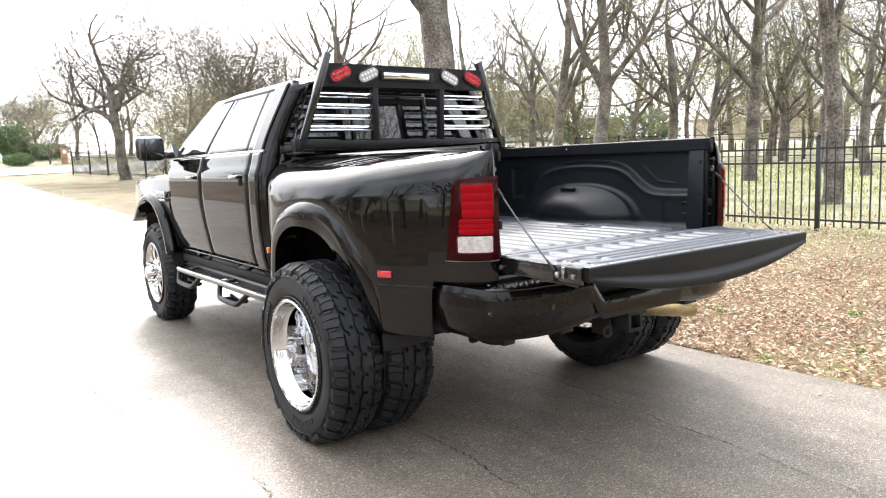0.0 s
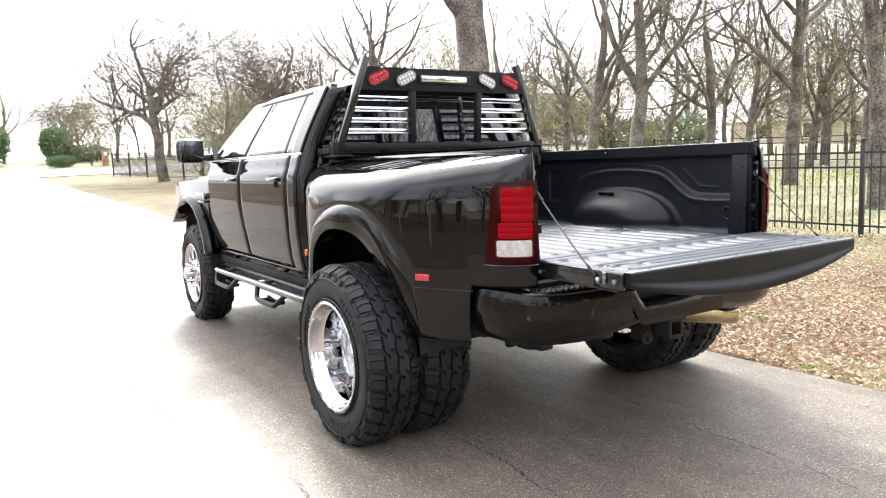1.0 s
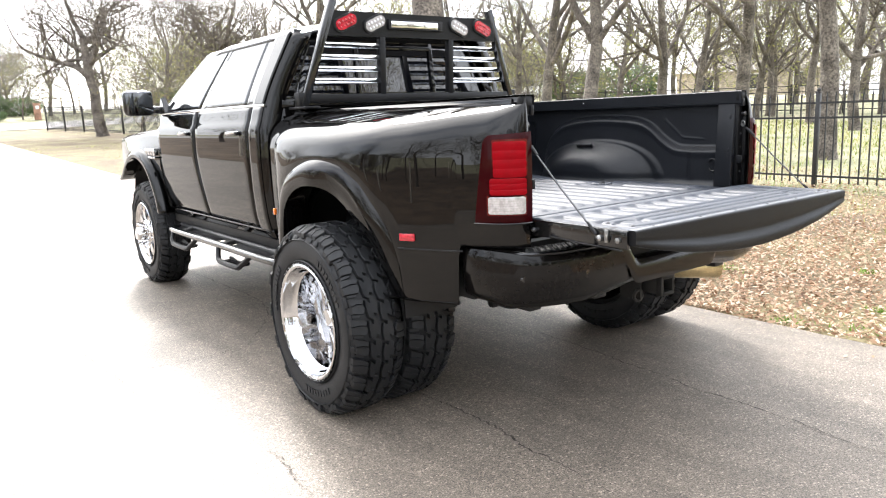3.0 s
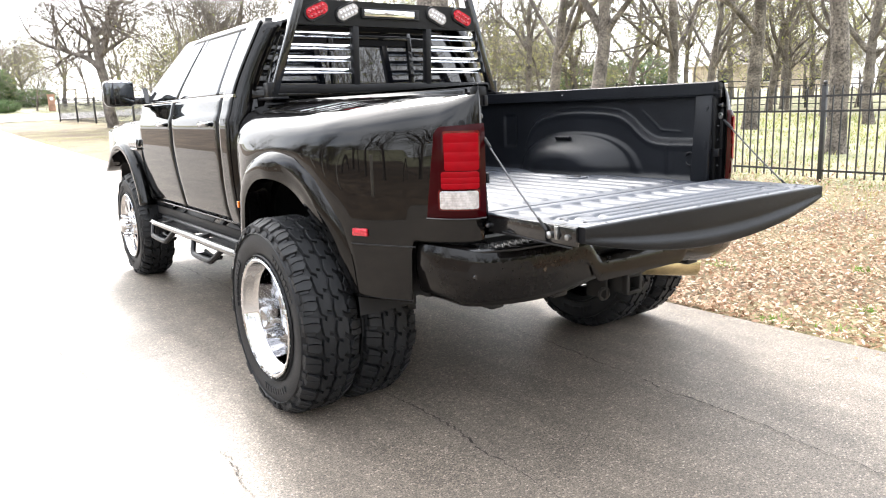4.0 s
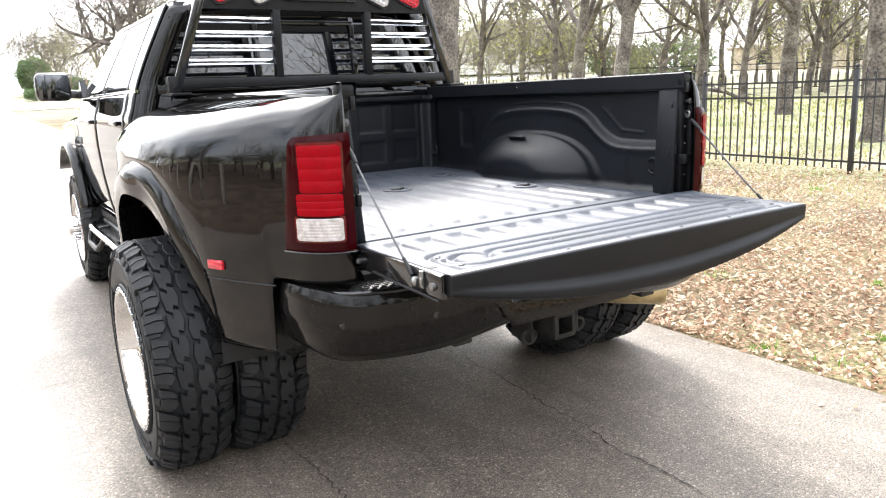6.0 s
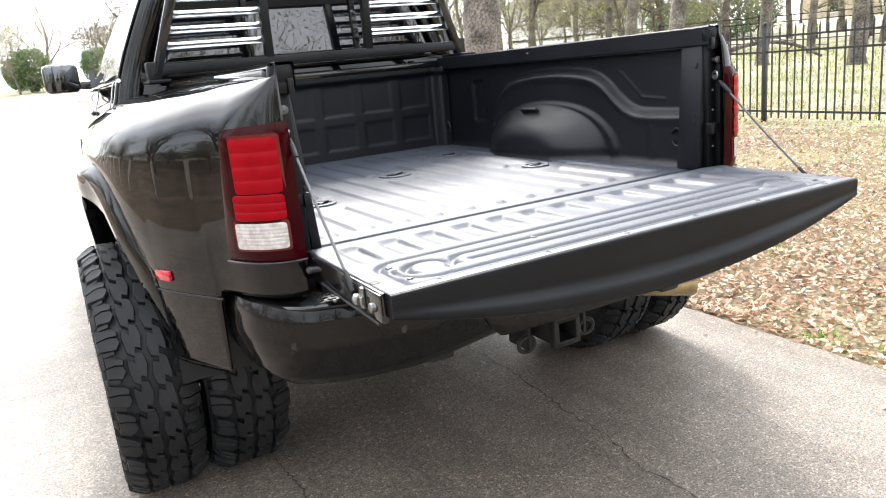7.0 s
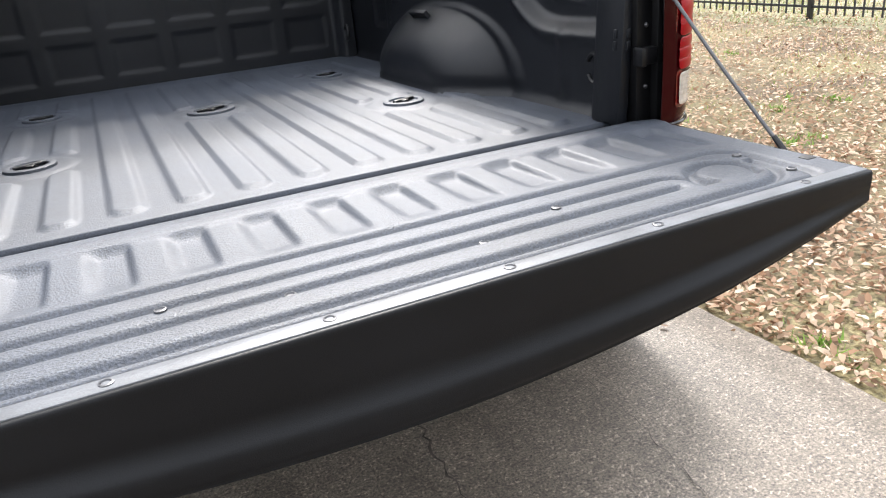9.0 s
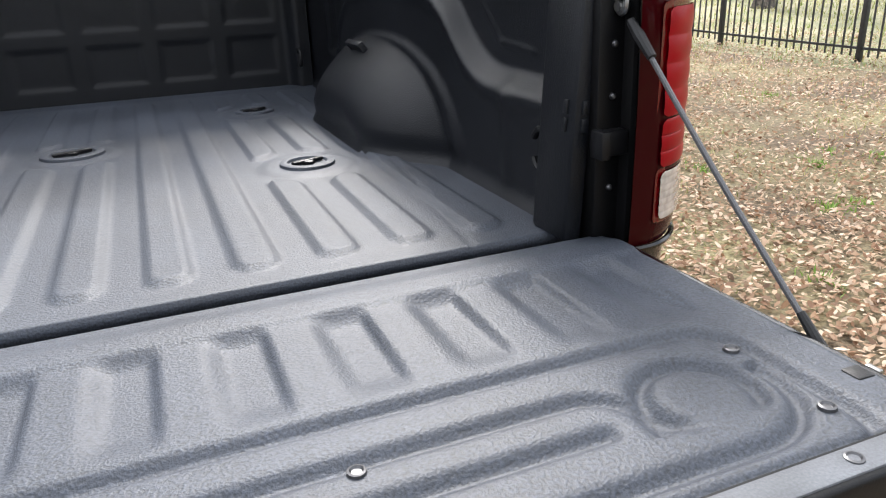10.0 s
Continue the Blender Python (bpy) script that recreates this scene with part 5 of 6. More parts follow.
# pillars, side frames
def post(y0, y1, z0=1.515, z1=1.955, w=0.07, t=0.035):
    bm = bmesh.new()
    P = []
    for k in range(9):
        z = z0 + (z1 - z0) * k / 8
        P.append((z, y0 + (y1 - y0) * k / 8))
    for (za, ya), (zb, yb) in zip(P, P[1:]):
        q = []
        for z, y in ((za, ya), (zb, yb)):
            q += [bm.verts.new((-glass_x(z) - 0.006, y - w / 2, z)), bm.verts.new((-glass_x(z) - 0.006, y + w / 2, z)), bm.verts.new((-glass_x(z) + t, y + w / 2, z)), bm.verts.new((-glass_x(z) + t, y - w / 2, z))]
        for i in range(4):
            bm.faces.new((q[i], q[(i + 1) % 4], q[4 + (i + 1) % 4], q[4 + i]))
    bmesh.ops.remove_doubles(bm, verts=bm.verts, dist=1e-5)
    return bm


both("b_pillar", post(3.23, 2.98, w=0.034), GLOSS_BLACK, truck)
bm = bmesh.new()
sheet(bm, 8, 24, lambda u, v: (lambda z: (-glass_x(z) - 0.010, (2.064 - 0.05 * smooth(1.52, 1.97, z)) * (1 - u) + (2.225 - 0.05 * (z - 1.52)) * u, z))(1.52 + 0.44 * v))
both("c_pillar", bm, PAINT, truck, "glossy black rear cab pillar", solid=0.012, angle=50)
both("a_pillar", post(4.20, 3.47, w=0.075), PAINT, truck)
both("quarter_post", post(2.36, 2.33, w=0.014), GLOSS_BLACK, truck)
bm = bmesh.new()
tube(bm, [(-0.962, 2.04, 1.527), (-0.965, 3.0, 1.527), (-0.965, 4.1, 1.527)], 0.010, 8)
both("belt_moulding", bm, CHROME, truck, "bright chrome belt moulding under the side glass")

# side glass
def pane(y00, y01, y10, y11, name):
    """Corner ys at the sill and at the head."""
    bm = bmesh.new()
    sheet(bm, 14, 10, lambda u, v: (lambda z: (-glass_x(z) - 0.002, (y00 + (y01 - y00) * u) * (1 - v) + (y10 + (y11 - y10) * u) * v, z))(1.52 + 0.44 * v))
    both(name, bm, GLASS, truck, "dark tinted side window", solid=0.004, angle=60)


pane(2.20, 2.355, 2.14, 2.33, "quarter_glass")
pane(2.36, 3.20, 2.335, 2.95, "rear_door_glass")
pane(3.26, 4.19, 3.01, 3.45, "front_door_glass")
# windscreen
bm = bmesh.new()
sheet(bm, 16, 10, lambda u, v: ((2 * u - 1) * (0.90 - 0.16 * v), 4.30 - 0.12 * abs(2 * u - 1) ** 2 - 0.80 * v, 1.49 + 0.46 * v))
part("windscreen", bm, GLASS, truck, "windscreen glass", solid=0.005)
# rear wall with glass
bm = bmesh.new()
slab(bm, [(-0.90, 0.74), (0.90, 0.74), (0.92, 1.2), (0.88, 1.52), (-0.88, 1.52), (-0.92, 1.2)], "y", 2.025, 2.045, 0.006)
part("cab_back", bm, PAINT, truck, "glossy black cab back panel")
BACK_Y = lambda z: 2.016 + 0.050 * ((z - 1.52) / 0.45)
bm = bmesh.new()
for x0, x1, z0, z1 in ((-0.86, 0.86, 1.51, 1.565), (-0.72, 0.72, 1.90, 1.985)):
    sheet(bm, 10, 3, lambda u, v: (lambda z: (x0 + (x1 - x0) * u, BACK_Y(z) - 0.004, z))(z0 + (z1 - z0) * v))
for sx in (-1, 1):
    sheet(bm, 6, 12, lambda u, v: (lambda z: (sx * (glass_x(z) - 0.080 - 0.080 * u), BACK_Y(z) - 0.003, z))(1.51 + 0.46 * v))
part("back_window_frame", bm, PAINT, truck, solid=0.015)
bm = bmesh.new()
sheet(bm, 20, 8, lambda u, v: (lambda z: ((2 * u - 1) * (0.80 - 0.09 * v), BACK_Y(z) + 0.004, z))(1.55 + 0.37 * v))
part("back_glass", bm, GLASS, truck, "dark tinted back window", solid=0.004)
bm = bmesh.new()
for x in (-0.30, 0.30):
    bar(bm, (x, BACK_Y(1.55) - 0.008, 1.55), (x, BACK_Y(1.92) - 0.008, 1.92), 0.03, 0.012, up=(0, 1, 0))
for z in (1.562, 1.885):
    box(bm, (0, BACK_Y(z) - 0.008, z), (0.62, 0.012, 0.025), 0.003)
box(bm, (0, BACK_Y(1.97) - 0.02, 1.975), (0.36, 0.03, 0.035), 0.008)
part("slider_frame", bm, GLOSS_BLACK, truck)
# seats seen as shapes through the glass
for x, y in ((-0.45, 3.35), (0.45, 3.35), (-0.55, 2.42), (0.0, 2.42), (0.55, 2.42)):
    bm = bmesh.new()
    box(bm, (x, y, 1.20), (0.46, 0.16, 0.66), 0.05)
    box(bm, (x, y - 0.01, 1.63), (0.27, 0.10, 0.18), 0.04)
    part("seat", bm, INTERIOR, truck)
bm = bmesh.new()
box(bm, (0, 4.05, 1.38), (1.7, 0.3, 0.18), 0.05)
part("dashboard", bm, INTERIOR, truck)

# door handles, badges
for y in (2.465, 3.46):
    bm = bmesh.new()
    box(bm, (-1.028, y, 1.362), (0.022, 0.205, 0.030), 0.010)
    box(bm, (-1.008, y + 0.10, 1.362), (0.03, 0.05, 0.044), 0.012)
    box(bm, (-1.004, y - 0.09, 1.362), (0.03, 0.035, 0.036), 0.010)
    both("door_handle", bm, GLOSS_BLACK, truck, "black door handle")
    # added chrome strip stands in for the white highlight on the black handle
    bm = bmesh.new()
    box(bm, (-1.041, y - 0.01, 1.366), (0.004, 0.15, 0.012), 0.0015)
    both("handle_glint", bm, CHROME, truck)
# badge bars: writing that cannot be read
bm = bmesh.new()
for k in range(4):
    box(bm, (-1.046, 4.22 + k * 0.075, 1.215), (0.008, 0.055, 0.062), 0.004)
box(bm, (-1.046, 4.34, 1.165), (0.008, 0.30, 0.018), 0.003)
both("fender_badge", bm, CHROME, truck, "chrome fender badge")
bm = bmesh.new()
box(bm, (-0.984, 3.575, 0.806), (0.010, 0.15, 0.032), 0.004)
both("door_badge", bm, CHROME, truck, "small chrome badge low on the front door")

# tow mirrors
for sx in (-1, 1):
    bm = bmesh.new()
    box(bm, (sx * 1.145, 4.15, 1.618), (0.235, 0.105, 0.205), 0.042, seg=4)
    mirror_part = part("tow_mirror", bm, GLOSS_BLACK, truck, "black tow mirror on a stout arm")
    bm = bmesh.new()
    box(bm, (sx * 1.118, 4.096, 1.620), (0.150, 0.008, 0.175), 0.003, Matrix.Rotation(radians(-4 * sx), 4, "Z"))
    part("mirror_glass", bm, MIRROR, mirror_part)
    bm = bmesh.new()
    box(bm, (sx * 1.222, 4.098, 1.620), (0.052, 0.008, 0.172), 0.003, Matrix.Rotation(radians(3 * sx), 4, "Z"))
    part("wide_mirror", bm, MIRROR, mirror_part)
    bm = bmesh.new()
    bar(bm, (sx * 1.05, 4.16, 1.565), (sx * 0.945, 4.15, 1.555), 0.07, 0.06, bev=0.015)
    slab(bm, [(4.02, 1.50), (4.24, 1.50), (4.12, 1.66)], "x", sx * 0.925, sx * 0.968)
    part("mirror_arm", bm, GLOSS_BLACK, mirror_part)

# rounded rear cab corners
bm = bmesh.new()


def corner(u, v):
    z = 0.735 + (1.955 - 0.735) * v
    half = body_x(z, 2.1) if z < 1.525 else glass_x(z) + 0.010
    a = u * math.pi / 2
    return (-half + 0.11 * (1 - math.cos(a)), 2.064 - 0.048 * math.sin(a) - 0.05 * smooth(1.52, 1.97, z), z)


sheet(bm, 12, 30, corner)
both("cab_rear_corner", bm, PAINT, truck, "rounded glossy black cab corner", solid=0.006, angle=50)

# black sill below the rockers
bm = bmesh.new()
box(bm, (-0.90, 3.06, 0.665), (0.07, 2.25, 0.10), 0.02)
both("sill", bm, PLASTIC, truck, "black sill under the cab")

# side steps
for sx in (-1, 1):
    bm = bmesh.new()
    tube(bm, spline([(sx * 0.90, 4.05, 0.585), (sx * 1.0, 3.97, 0.585), (sx * 1.05, 3.85, 0.585), (sx * 1.05, 3.0, 0.585), (sx * 1.05, 1.95, 0.585), (sx * 1.0, 1.83, 0.585), (sx * 0.88, 1.76, 0.585)], 40), 0.026, 12)
    step = part("side_step", bm, GLOSS_BLACK, truck, "black tubular side step with hoop steps")
    for y0 in (3.30, 2.26):
        bm = bmesh.new()
        P = [(sx * 1.05, y0, 0.575), (sx * 1.075, y0 + 0.12, 0.50), (sx * 1.085, y0 + 0.17, 0.482), (sx * 1.085, y0 + 0.46, 0.482), (sx * 1.08, y0 + 0.52, 0.50), (sx * 1.05, y0 + 0.58, 0.575)]
        tube(bm, spline(P, 26), 0.019, 8)
        box(bm, (sx * 1.05, y0 + 0.31, 0.487), (0.10, 0.30, 0.012), 0.004)
        tube(bm, spline([(sx * 1.01, y0 + 0.15, 0.50), (sx * 1.015, y0 + 0.31, 0.486), (sx * 1.01, y0 + 0.47, 0.50)], 8), 0.012, 6)
        part("hoop_step", bm, SATIN_BLACK, step)
        bm = bmesh.new()
        for k in range(5):
            box(bm, (sx * 1.06, y0 + 0.20 + k * 0.055, 0.496), (0.06, 0.025, 0.006), 0.002)
        part("step_tread", bm, SATIN_BLACK, step)
    bm = bmesh.new()
    tube(bm, [(sx * 0.93, 4.0, 0.60), (sx * 0.93, 3.0, 0.60), (sx * 0.93, 1.8, 0.60)], 0.024, 10)
    part("inner_tube", bm, SATIN_BLACK, step)
    for y0, y1 in ((1.80, 2.69), (3.0, 3.98)):
        bm = bmesh.new()
        box(bm, (sx * 0.965, (y0 + y1) / 2, 0.588), (0.15, y1 - y0, 0.008), 0.002)
        part("deck_plate", bm, SATIN_BLACK, step)
    for y in (3.7, 2.8, 2.0):
        bm = bmesh.new()
        bar(bm, (sx * 1.03, y, 0.585), (sx * 0.5, y, 0.66), 0.06, 0.03)
        part("step_bracket", bm, DARK_METAL, step)

# ---- headache rack ----
RY0, RY1 = 1.800, 1.770        # foot and head of the rack
lean = lambda z: RY0 + (RY1 - RY0) * (z - 1.56) / (2.12 - 1.56)
rx = lambda z: 0.810 - 0.356 * (z - 1.55)
bm = bmesh.new()
bar(bm, (-rx(1.552), lean(1.552), 1.552), (rx(1.552), lean(1.552), 1.552), 0.042, 0.050, bev=0.005)
rack = part("headache_rack", bm, SATIN_BLACK, truck, "black steel headache rack with louvres and lamps")
bm = bmesh.new()
bar(bm, (-rx(1.50), lean(1.50), 1.50), (-rx(2.125), lean(2.125), 2.125), 0.046, 0.046, up=(0, 1, 0), bev=0.006)
both("rack_post", bm, GLOSS_BLACK, rack)
bm = bmesh.new()
corners = [[bm.verts.new((sx * (rx(z) - 0.01), lean(z) + dy, z)) for sx, z in ((-1, 1.918), (1, 1.918), (1, 2.062), (-1, 2.062))] for dy in (-0.022, 0.022)]
bm.faces.new(corners[0])
bm.faces.new(corners[1][::-1])
for i in range(4):
    bm.faces.new((corners[0][i], corners[1][i], corners[1][(i + 1) % 4], corners[0][(i + 1) % 4]))
part("lamp_panel", bm, SATIN_BLACK, rack)
for sx in (-1, 1):
    bm = bmesh.new()
    bar(bm, (sx * 0.270, lean(1.57), 1.57), (sx * 0.270, lean(1.93), 1.93), 0.042, 0.042, up=(0, 1, 0), bev=0.004)
    part("rack_upright", bm, SATIN_BLACK, rack)
    bm = bmesh.new()
    bar(bm, (sx * 0.835, 1.815, 1.49), (sx * 0.835, 1.815, 1.59), 0.045, 0.07, up=(0, 1, 0), bev=0.006)
    box(bm, (sx * 0.82, 1.80, 1.500), (0.10, 0.22, 0.014), 0.004)
    part("rack_foot", bm, SATIN_BLACK, rack)
    for k in range(4):
        z = 1.656 + k * 0.0697
        bm = bmesh.new()
        x1 = rx(z) - 0.015
        m = Matrix.Rotation(radians(46), 4, "X")
        box(bm, (sx * (0.285 + x1) / 2, lean(z) + 0.004, z), (x1 - 0.285, 0.044, 0.005), 0.0015, m)
        part("louvre", bm, POLISHED, rack, "polished louvre blade")


def oval(bm, cx, z, tilt, a, b, depth, lift, n=24):
    """A stadium-shaped plate on the leaning panel."""
    R = Matrix.Rotation(tilt, 4, "Y")
    M = Matrix.Translation((cx, lean(z) - 0.026 - lift, z)) @ Matrix.Rotation(math.atan2(RY0 - RY1, 0.56), 4, "X") @ R
    pts = []
    for k in range(n):
        t = 2 * math.pi * k / n
        ex = (a - b) * (1 if math.cos(t) > 0 else -1)
        pts.append((ex + b * math.cos(t), b * math.sin(t)))
    front = [bm.verts.new(M @ Vector((x * 0.95, -depth, y * 0.95))) for x, y in pts]
    back = [bm.verts.new(M @ Vector((x, 0.004, y))) for x, y in pts]
    bm.faces.new(front)
    for i in range(n):
        bm.faces.new((front[i], front[(i + 1) % n], back[(i + 1) % n], back[i]))
    return M


ZL = 1.996
for sx in (-1, 1):
    for cx, matr, name in ((0.533, RED_LED, "red_lamp"), (0.329, LAMP_CLEAR, "white_lamp")):
        bm = bmesh.new()
        oval(bm, sx * cx, ZL, radians(24 * sx), 0.088, 0.046, 0.008, 0.0)
        ring = part("lamp_ring", bm, PLASTIC, rack)
        bm = bmesh.new()
        M = oval(bm, sx * cx, ZL, radians(24 * sx), 0.076, 0.035, 0.007, 0.007)
        part(name, bm, matr, ring, "oval %s rack lamp" % ("red" if matr is RED_LED else "clear white"))
        bm = bmesh.new()
        for r in (-1, 1):
            for k in range(5):
                bmesh.ops.create_icosphere(bm, subdivisions=1, radius=0.0095, matrix=M @ Matrix.Translation(((k - 2) * 0.024, -0.006, r * 0.014)))
        part("lamp_leds", bm, RED_LED if matr is RED_LED else LED_DOT, ring)
bm = bmesh.new()
zc = 1.995
bar(bm, (-0.22, lean(zc) - 0.030, zc), (0.145, lean(zc) - 0.030, zc), 0.03, 0.042, bev=0.004)
part("centre_lamp", bm, CHROME, rack, "bright bar lamp in the rack's head")
bm = bmesh.new()
for dz, w, hh, cx in ((0.026, 0.42, 0.010, -0.022), (-0.026, 0.42, 0.010, -0.022), (0, 0.030, 0.046, 0.168), (0, 0.012, 0.046, -0.228)):
    box(bm, (cx, lean(zc + dz) - 0.028, zc + dz), (w, 0.022, hh), 0.003)
part("lamp_bezel", bm, PLASTIC, rack)


# ---- iron fence ----
def FX(y):
    """The fence line, bending in towards the street."""
    return 8.42 + 0.010 * (y - 3.27) - 0.0037 * max(0.0, y - 14) ** 2


fence = thing("iron_fence", "black iron picket fence on the lawn beside the driveway", "fence")
SP = 2.44
post_ys = [3.27 + SP * k for k in range(-4, 19)]
bm = bmesh.new()
box(bm, (0, 0, 0.71), (0.062, 0.062, 1.42), 0.004)
box(bm, (0, 0, 1.425), (0.076, 0.076, 0.02), 0.004)
bmesh.ops.create_uvsphere(bm, u_segments=10, v_segments=8, radius=0.032, matrix=Matrix.Translation((0, 0, 1.462)))
post_me = to_mesh("post", bm)
bm = bmesh.new()
box(bm, (0, 0, 0.70), (0.018, 0.018, 1.30), 0.0)
bmesh.ops.create_cone(bm, segments=4, radius1=0.016, radius2=0.001, depth=0.07, matrix=Matrix.Translation((0, 0, 1.385)))
picket_me = to_mesh("picket", bm)
for y in post_ys:
    p = link("post", post_me, IRON, fence)
    p.location = (FX(y), y, gz(FX(y), y) - 0.03)
for y0, y1 in zip(post_ys, post_ys[1:]):
    for z in (0.14, 1.02, 1.24):
        bm = bmesh.new()
        bar(bm, (FX(y0), y0, gz(FX(y0), y0) + z), (FX(y1), y1, gz(FX(y1), y1) + z), 0.032, 0.03, bev=0.0)
        part("rail", bm, IRON, fence)
    if y0 > 19:
        bm = bmesh.new()
        for k in range(1, 19):
            y = y0 + (y1 - y0) * k / 19
            box(bm, (FX(y), y, gz(FX(y), y) + 0.70), (0.028, 0.028, 1.36))
        tagged(part("picket_run", bm, IRON, fence), kind="stuff")
        continue
    for k in range(1, 19):
        y = y0 + (y1 - y0) * k / 19
        p = link("picket", picket_me, IRON, fence)
        p.location = (FX(y), y, gz(FX(y), y) - 0.01)

# ---- trees ----
def branch(V, F, T, p, d, r, length, depth, rnd, opts, sides=None):
    """Grows a limb as a tapering tube; keeps twig tips in T."""
    n = max(3, int(length / (0.35 if depth == 0 else 0.28)))
    sides = sides or (12 if depth == 0 else 8 if r > 0.06 else 5 if r > 0.02 else 3)
    pts, rad = [p.copy()], [r]
    for i in range(n):
        k = opts["wob"] * (0.5 if depth == 0 else 1.0)
        d = (d + Vector((rnd.uniform(-k, k), rnd.uniform(-k, k), rnd.uniform(-k, k) + opts["up"] * (0.3 if depth == 0 else 1.0)))).normalized()
        p = p + d * (length / n)
        pts.append(p.copy())
        rad.append(r * (1 - (0.45 if depth == 0 else 0.62) * (i + 1) / n))
    if depth == 0:
        rad[0] *= 1.35
    base = len(V)
    for i, (c, a, b) in enumerate(frames_along(pts)):
        for k in range(sides):
            t = 2 * math.pi * k / sides
            rr = rad[i] * (1 + (0.08 * math.sin(3 * t + i) if depth == 0 else 0))
            V.append(c + (a * math.cos(t) + b * math.sin(t)) * rr)
    for i in range(len(pts) - 1):
        for k in range(sides):
            F.append((base + i * sides + k, base + i * sides + (k + 1) % sides, base + (i + 1) * sides + (k + 1) % sides, base + (i + 1) * sides + k))
    if depth >= opts["depth"]:
        T.append((pts[-1], d))
        return
    kids = opts["kids"][min(depth, len(opts["kids"]) - 1)]
    for c in range(kids):
        f = rnd.uniform(opts["fork"] if depth == 0 else 0.25, 1.0) if c < kids - 1 else 1.0
        i = min(n, max(1, round(f * n)))
        ang = rnd.uniform(0.5, 1.15) if c < kids - 1 else rnd.uniform(0.1, 0.5)
        ax = Matrix.Rotation(rnd.uniform(0, 2 * math.pi), 3, d) @ d.orthogonal().normalized()
        nd = (Matrix.Rotation(ang, 3, ax) @ d).normalized()
        if depth == 0 and nd.z < 0.15:
            nd.z = abs(nd.z) + 0.15
        branch(V, F, T, pts[i], nd.normalized(), rad[i] * rnd.uniform(0.5, 0.78), length * rnd.uniform(0.55, 0.85) * opts["shrink"], depth + 1, rnd, opts)


def leaf_cards(tips, rnd, per, size, spreadr, rag=1.0):
    V, F = [], []
    for p, d in tips:
        for _ in range(per):
            c = p + Vector((rnd.gauss(0, spreadr), rnd.gauss(0, spreadr), rnd.gauss(0, spreadr)))
            a = Vector((rnd.uniform(-1, 1), rnd.uniform(-1, 1), rnd.uniform(-1, 1))).normalized()
            b = a.orthogonal().normalized()
            s = size * rnd.uniform(0.6, 1.3)
            n = len(V)
            V += [c - a * s, c + b * s * 0.45, c + a * s, c - b * s * 0.45 + a.cross(b) * s * 0.2]
            F.append((n, n + 1, n + 2, n + 3))
    return V, F


def tree(seed, height, radius, leaves=0, lean_dir=(0, 0), depth=4, kids=(5, 4, 4, 3), fork=0.45, leaf_size=0.05, wob=0.16, up=0.05, trunk_frac=0.55, shrink=0.92, name="oak_tree", label="bare oak with rough brown bark and twisting limbs"):
    rnd = random.Random(seed)
    V, F, T = [], [], []
    opts = dict(depth=depth, kids=kids, fork=fork, wob=wob, up=up, shrink=shrink)
    branch(V, F, T, Vector((0, 0, -0.15)), Vector((lean_dir[0], lean_dir[1], 1)).normalized(), radius, height * trunk_frac, 0, rnd, opts)
    t = thing(name, label, "tree")
    quick("trunk", V, F, BARK, t, angle=80)
    rnd2 = random.Random(seed + 7)
    TV, TF = [], []
    for p, d in T:
        for _ in range(4):
            e = p + (d + Vector((rnd2.uniform(-0.9, 0.9), rnd2.uniform(-0.9, 0.9), rnd2.uniform(-0.5, 0.9)))) * rnd2.uniform(0.25, 0.6)
            s = d.orthogonal().normalized() * 0.006
            s2 = d.cross(s).normalized() * 0.006
            n = len(TV)
            TV += [p + s, p - s * 0.5 + s2, p - s * 0.5 - s2, e]
            TF += [(n, n + 1, n + 3), (n + 1, n + 2, n + 3), (n + 2, n, n + 3)]
    tw = quick("twig_mass", TV, TF, TWIG, t)
    tagged(tw, kind="stuff")
    if leaves:
        LV, LF = leaf_cards(T, rnd2, leaves, leaf_size, 0.28)
        lv = quick("crown", LV, LF, BUD, t, "sparse yellow-green spring leaves")
        tagged(lv, kind="stuff")
    return t


def put(t, x, y, rz=0, s=1.0, sink=0.05):
    t.matrix_basis = pose(x, y, gz(x, y) - sink, 0, 0, rz) @ Matrix.Scale(s, 4)
    return t


def copy_at(t, x, y, rz, s=1.0, sink=0.05):
    c = copy_thing(t, pose(x, y, gz(x, y) - sink, 0, 0, rz))
    c.scale = (s, s, s)
    return c


def polar(az, dist):
    """A place seen from where the walk begins."""
    return -2.76 + dist * math.sin(radians(az)), -2.45 + dist * math.cos(radians(az))


near_oak = put(tree(11, 13, 0.195, 0, (0.02, 0.0), fork=0.5, kids=(6, 5, 4, 3), trunk_frac=0.5), 12.3, 4.95, 20)
oak_b = put(tree(12, 12, 0.23, 2, (-0.05, 0.05), fork=0.45, kids=(6, 5, 4, 3), trunk_frac=0.42), *polar(58.5, 24), 60)
oak_c = put(tree(13, 13, 0.22, 1, (0.0, 0.0), fork=0.45, kids=(7, 5, 4, 3), trunk_frac=0.42), *polar(47.7, 21), 140)
oak_d = put(tree(14, 14, 0.18, 2, (0.02, 0.0), fork=0.4, kids=(7, 5, 4, 3), trunk_frac=0.40), *polar(44.6, 24), 10)
oak_e = put(tree(15, 12, 0.19, 3, (-0.12, 0.08), fork=0.40, kids=(6, 5, 4, 3), trunk_frac=0.42), *polar(52.9, 26), 210)
big_oak = put(tree(16, 15, 0.44, 0, (0.0, 0.0), fork=0.55, kids=(6, 5, 4, 3)), 6.95, 11.4, 75)
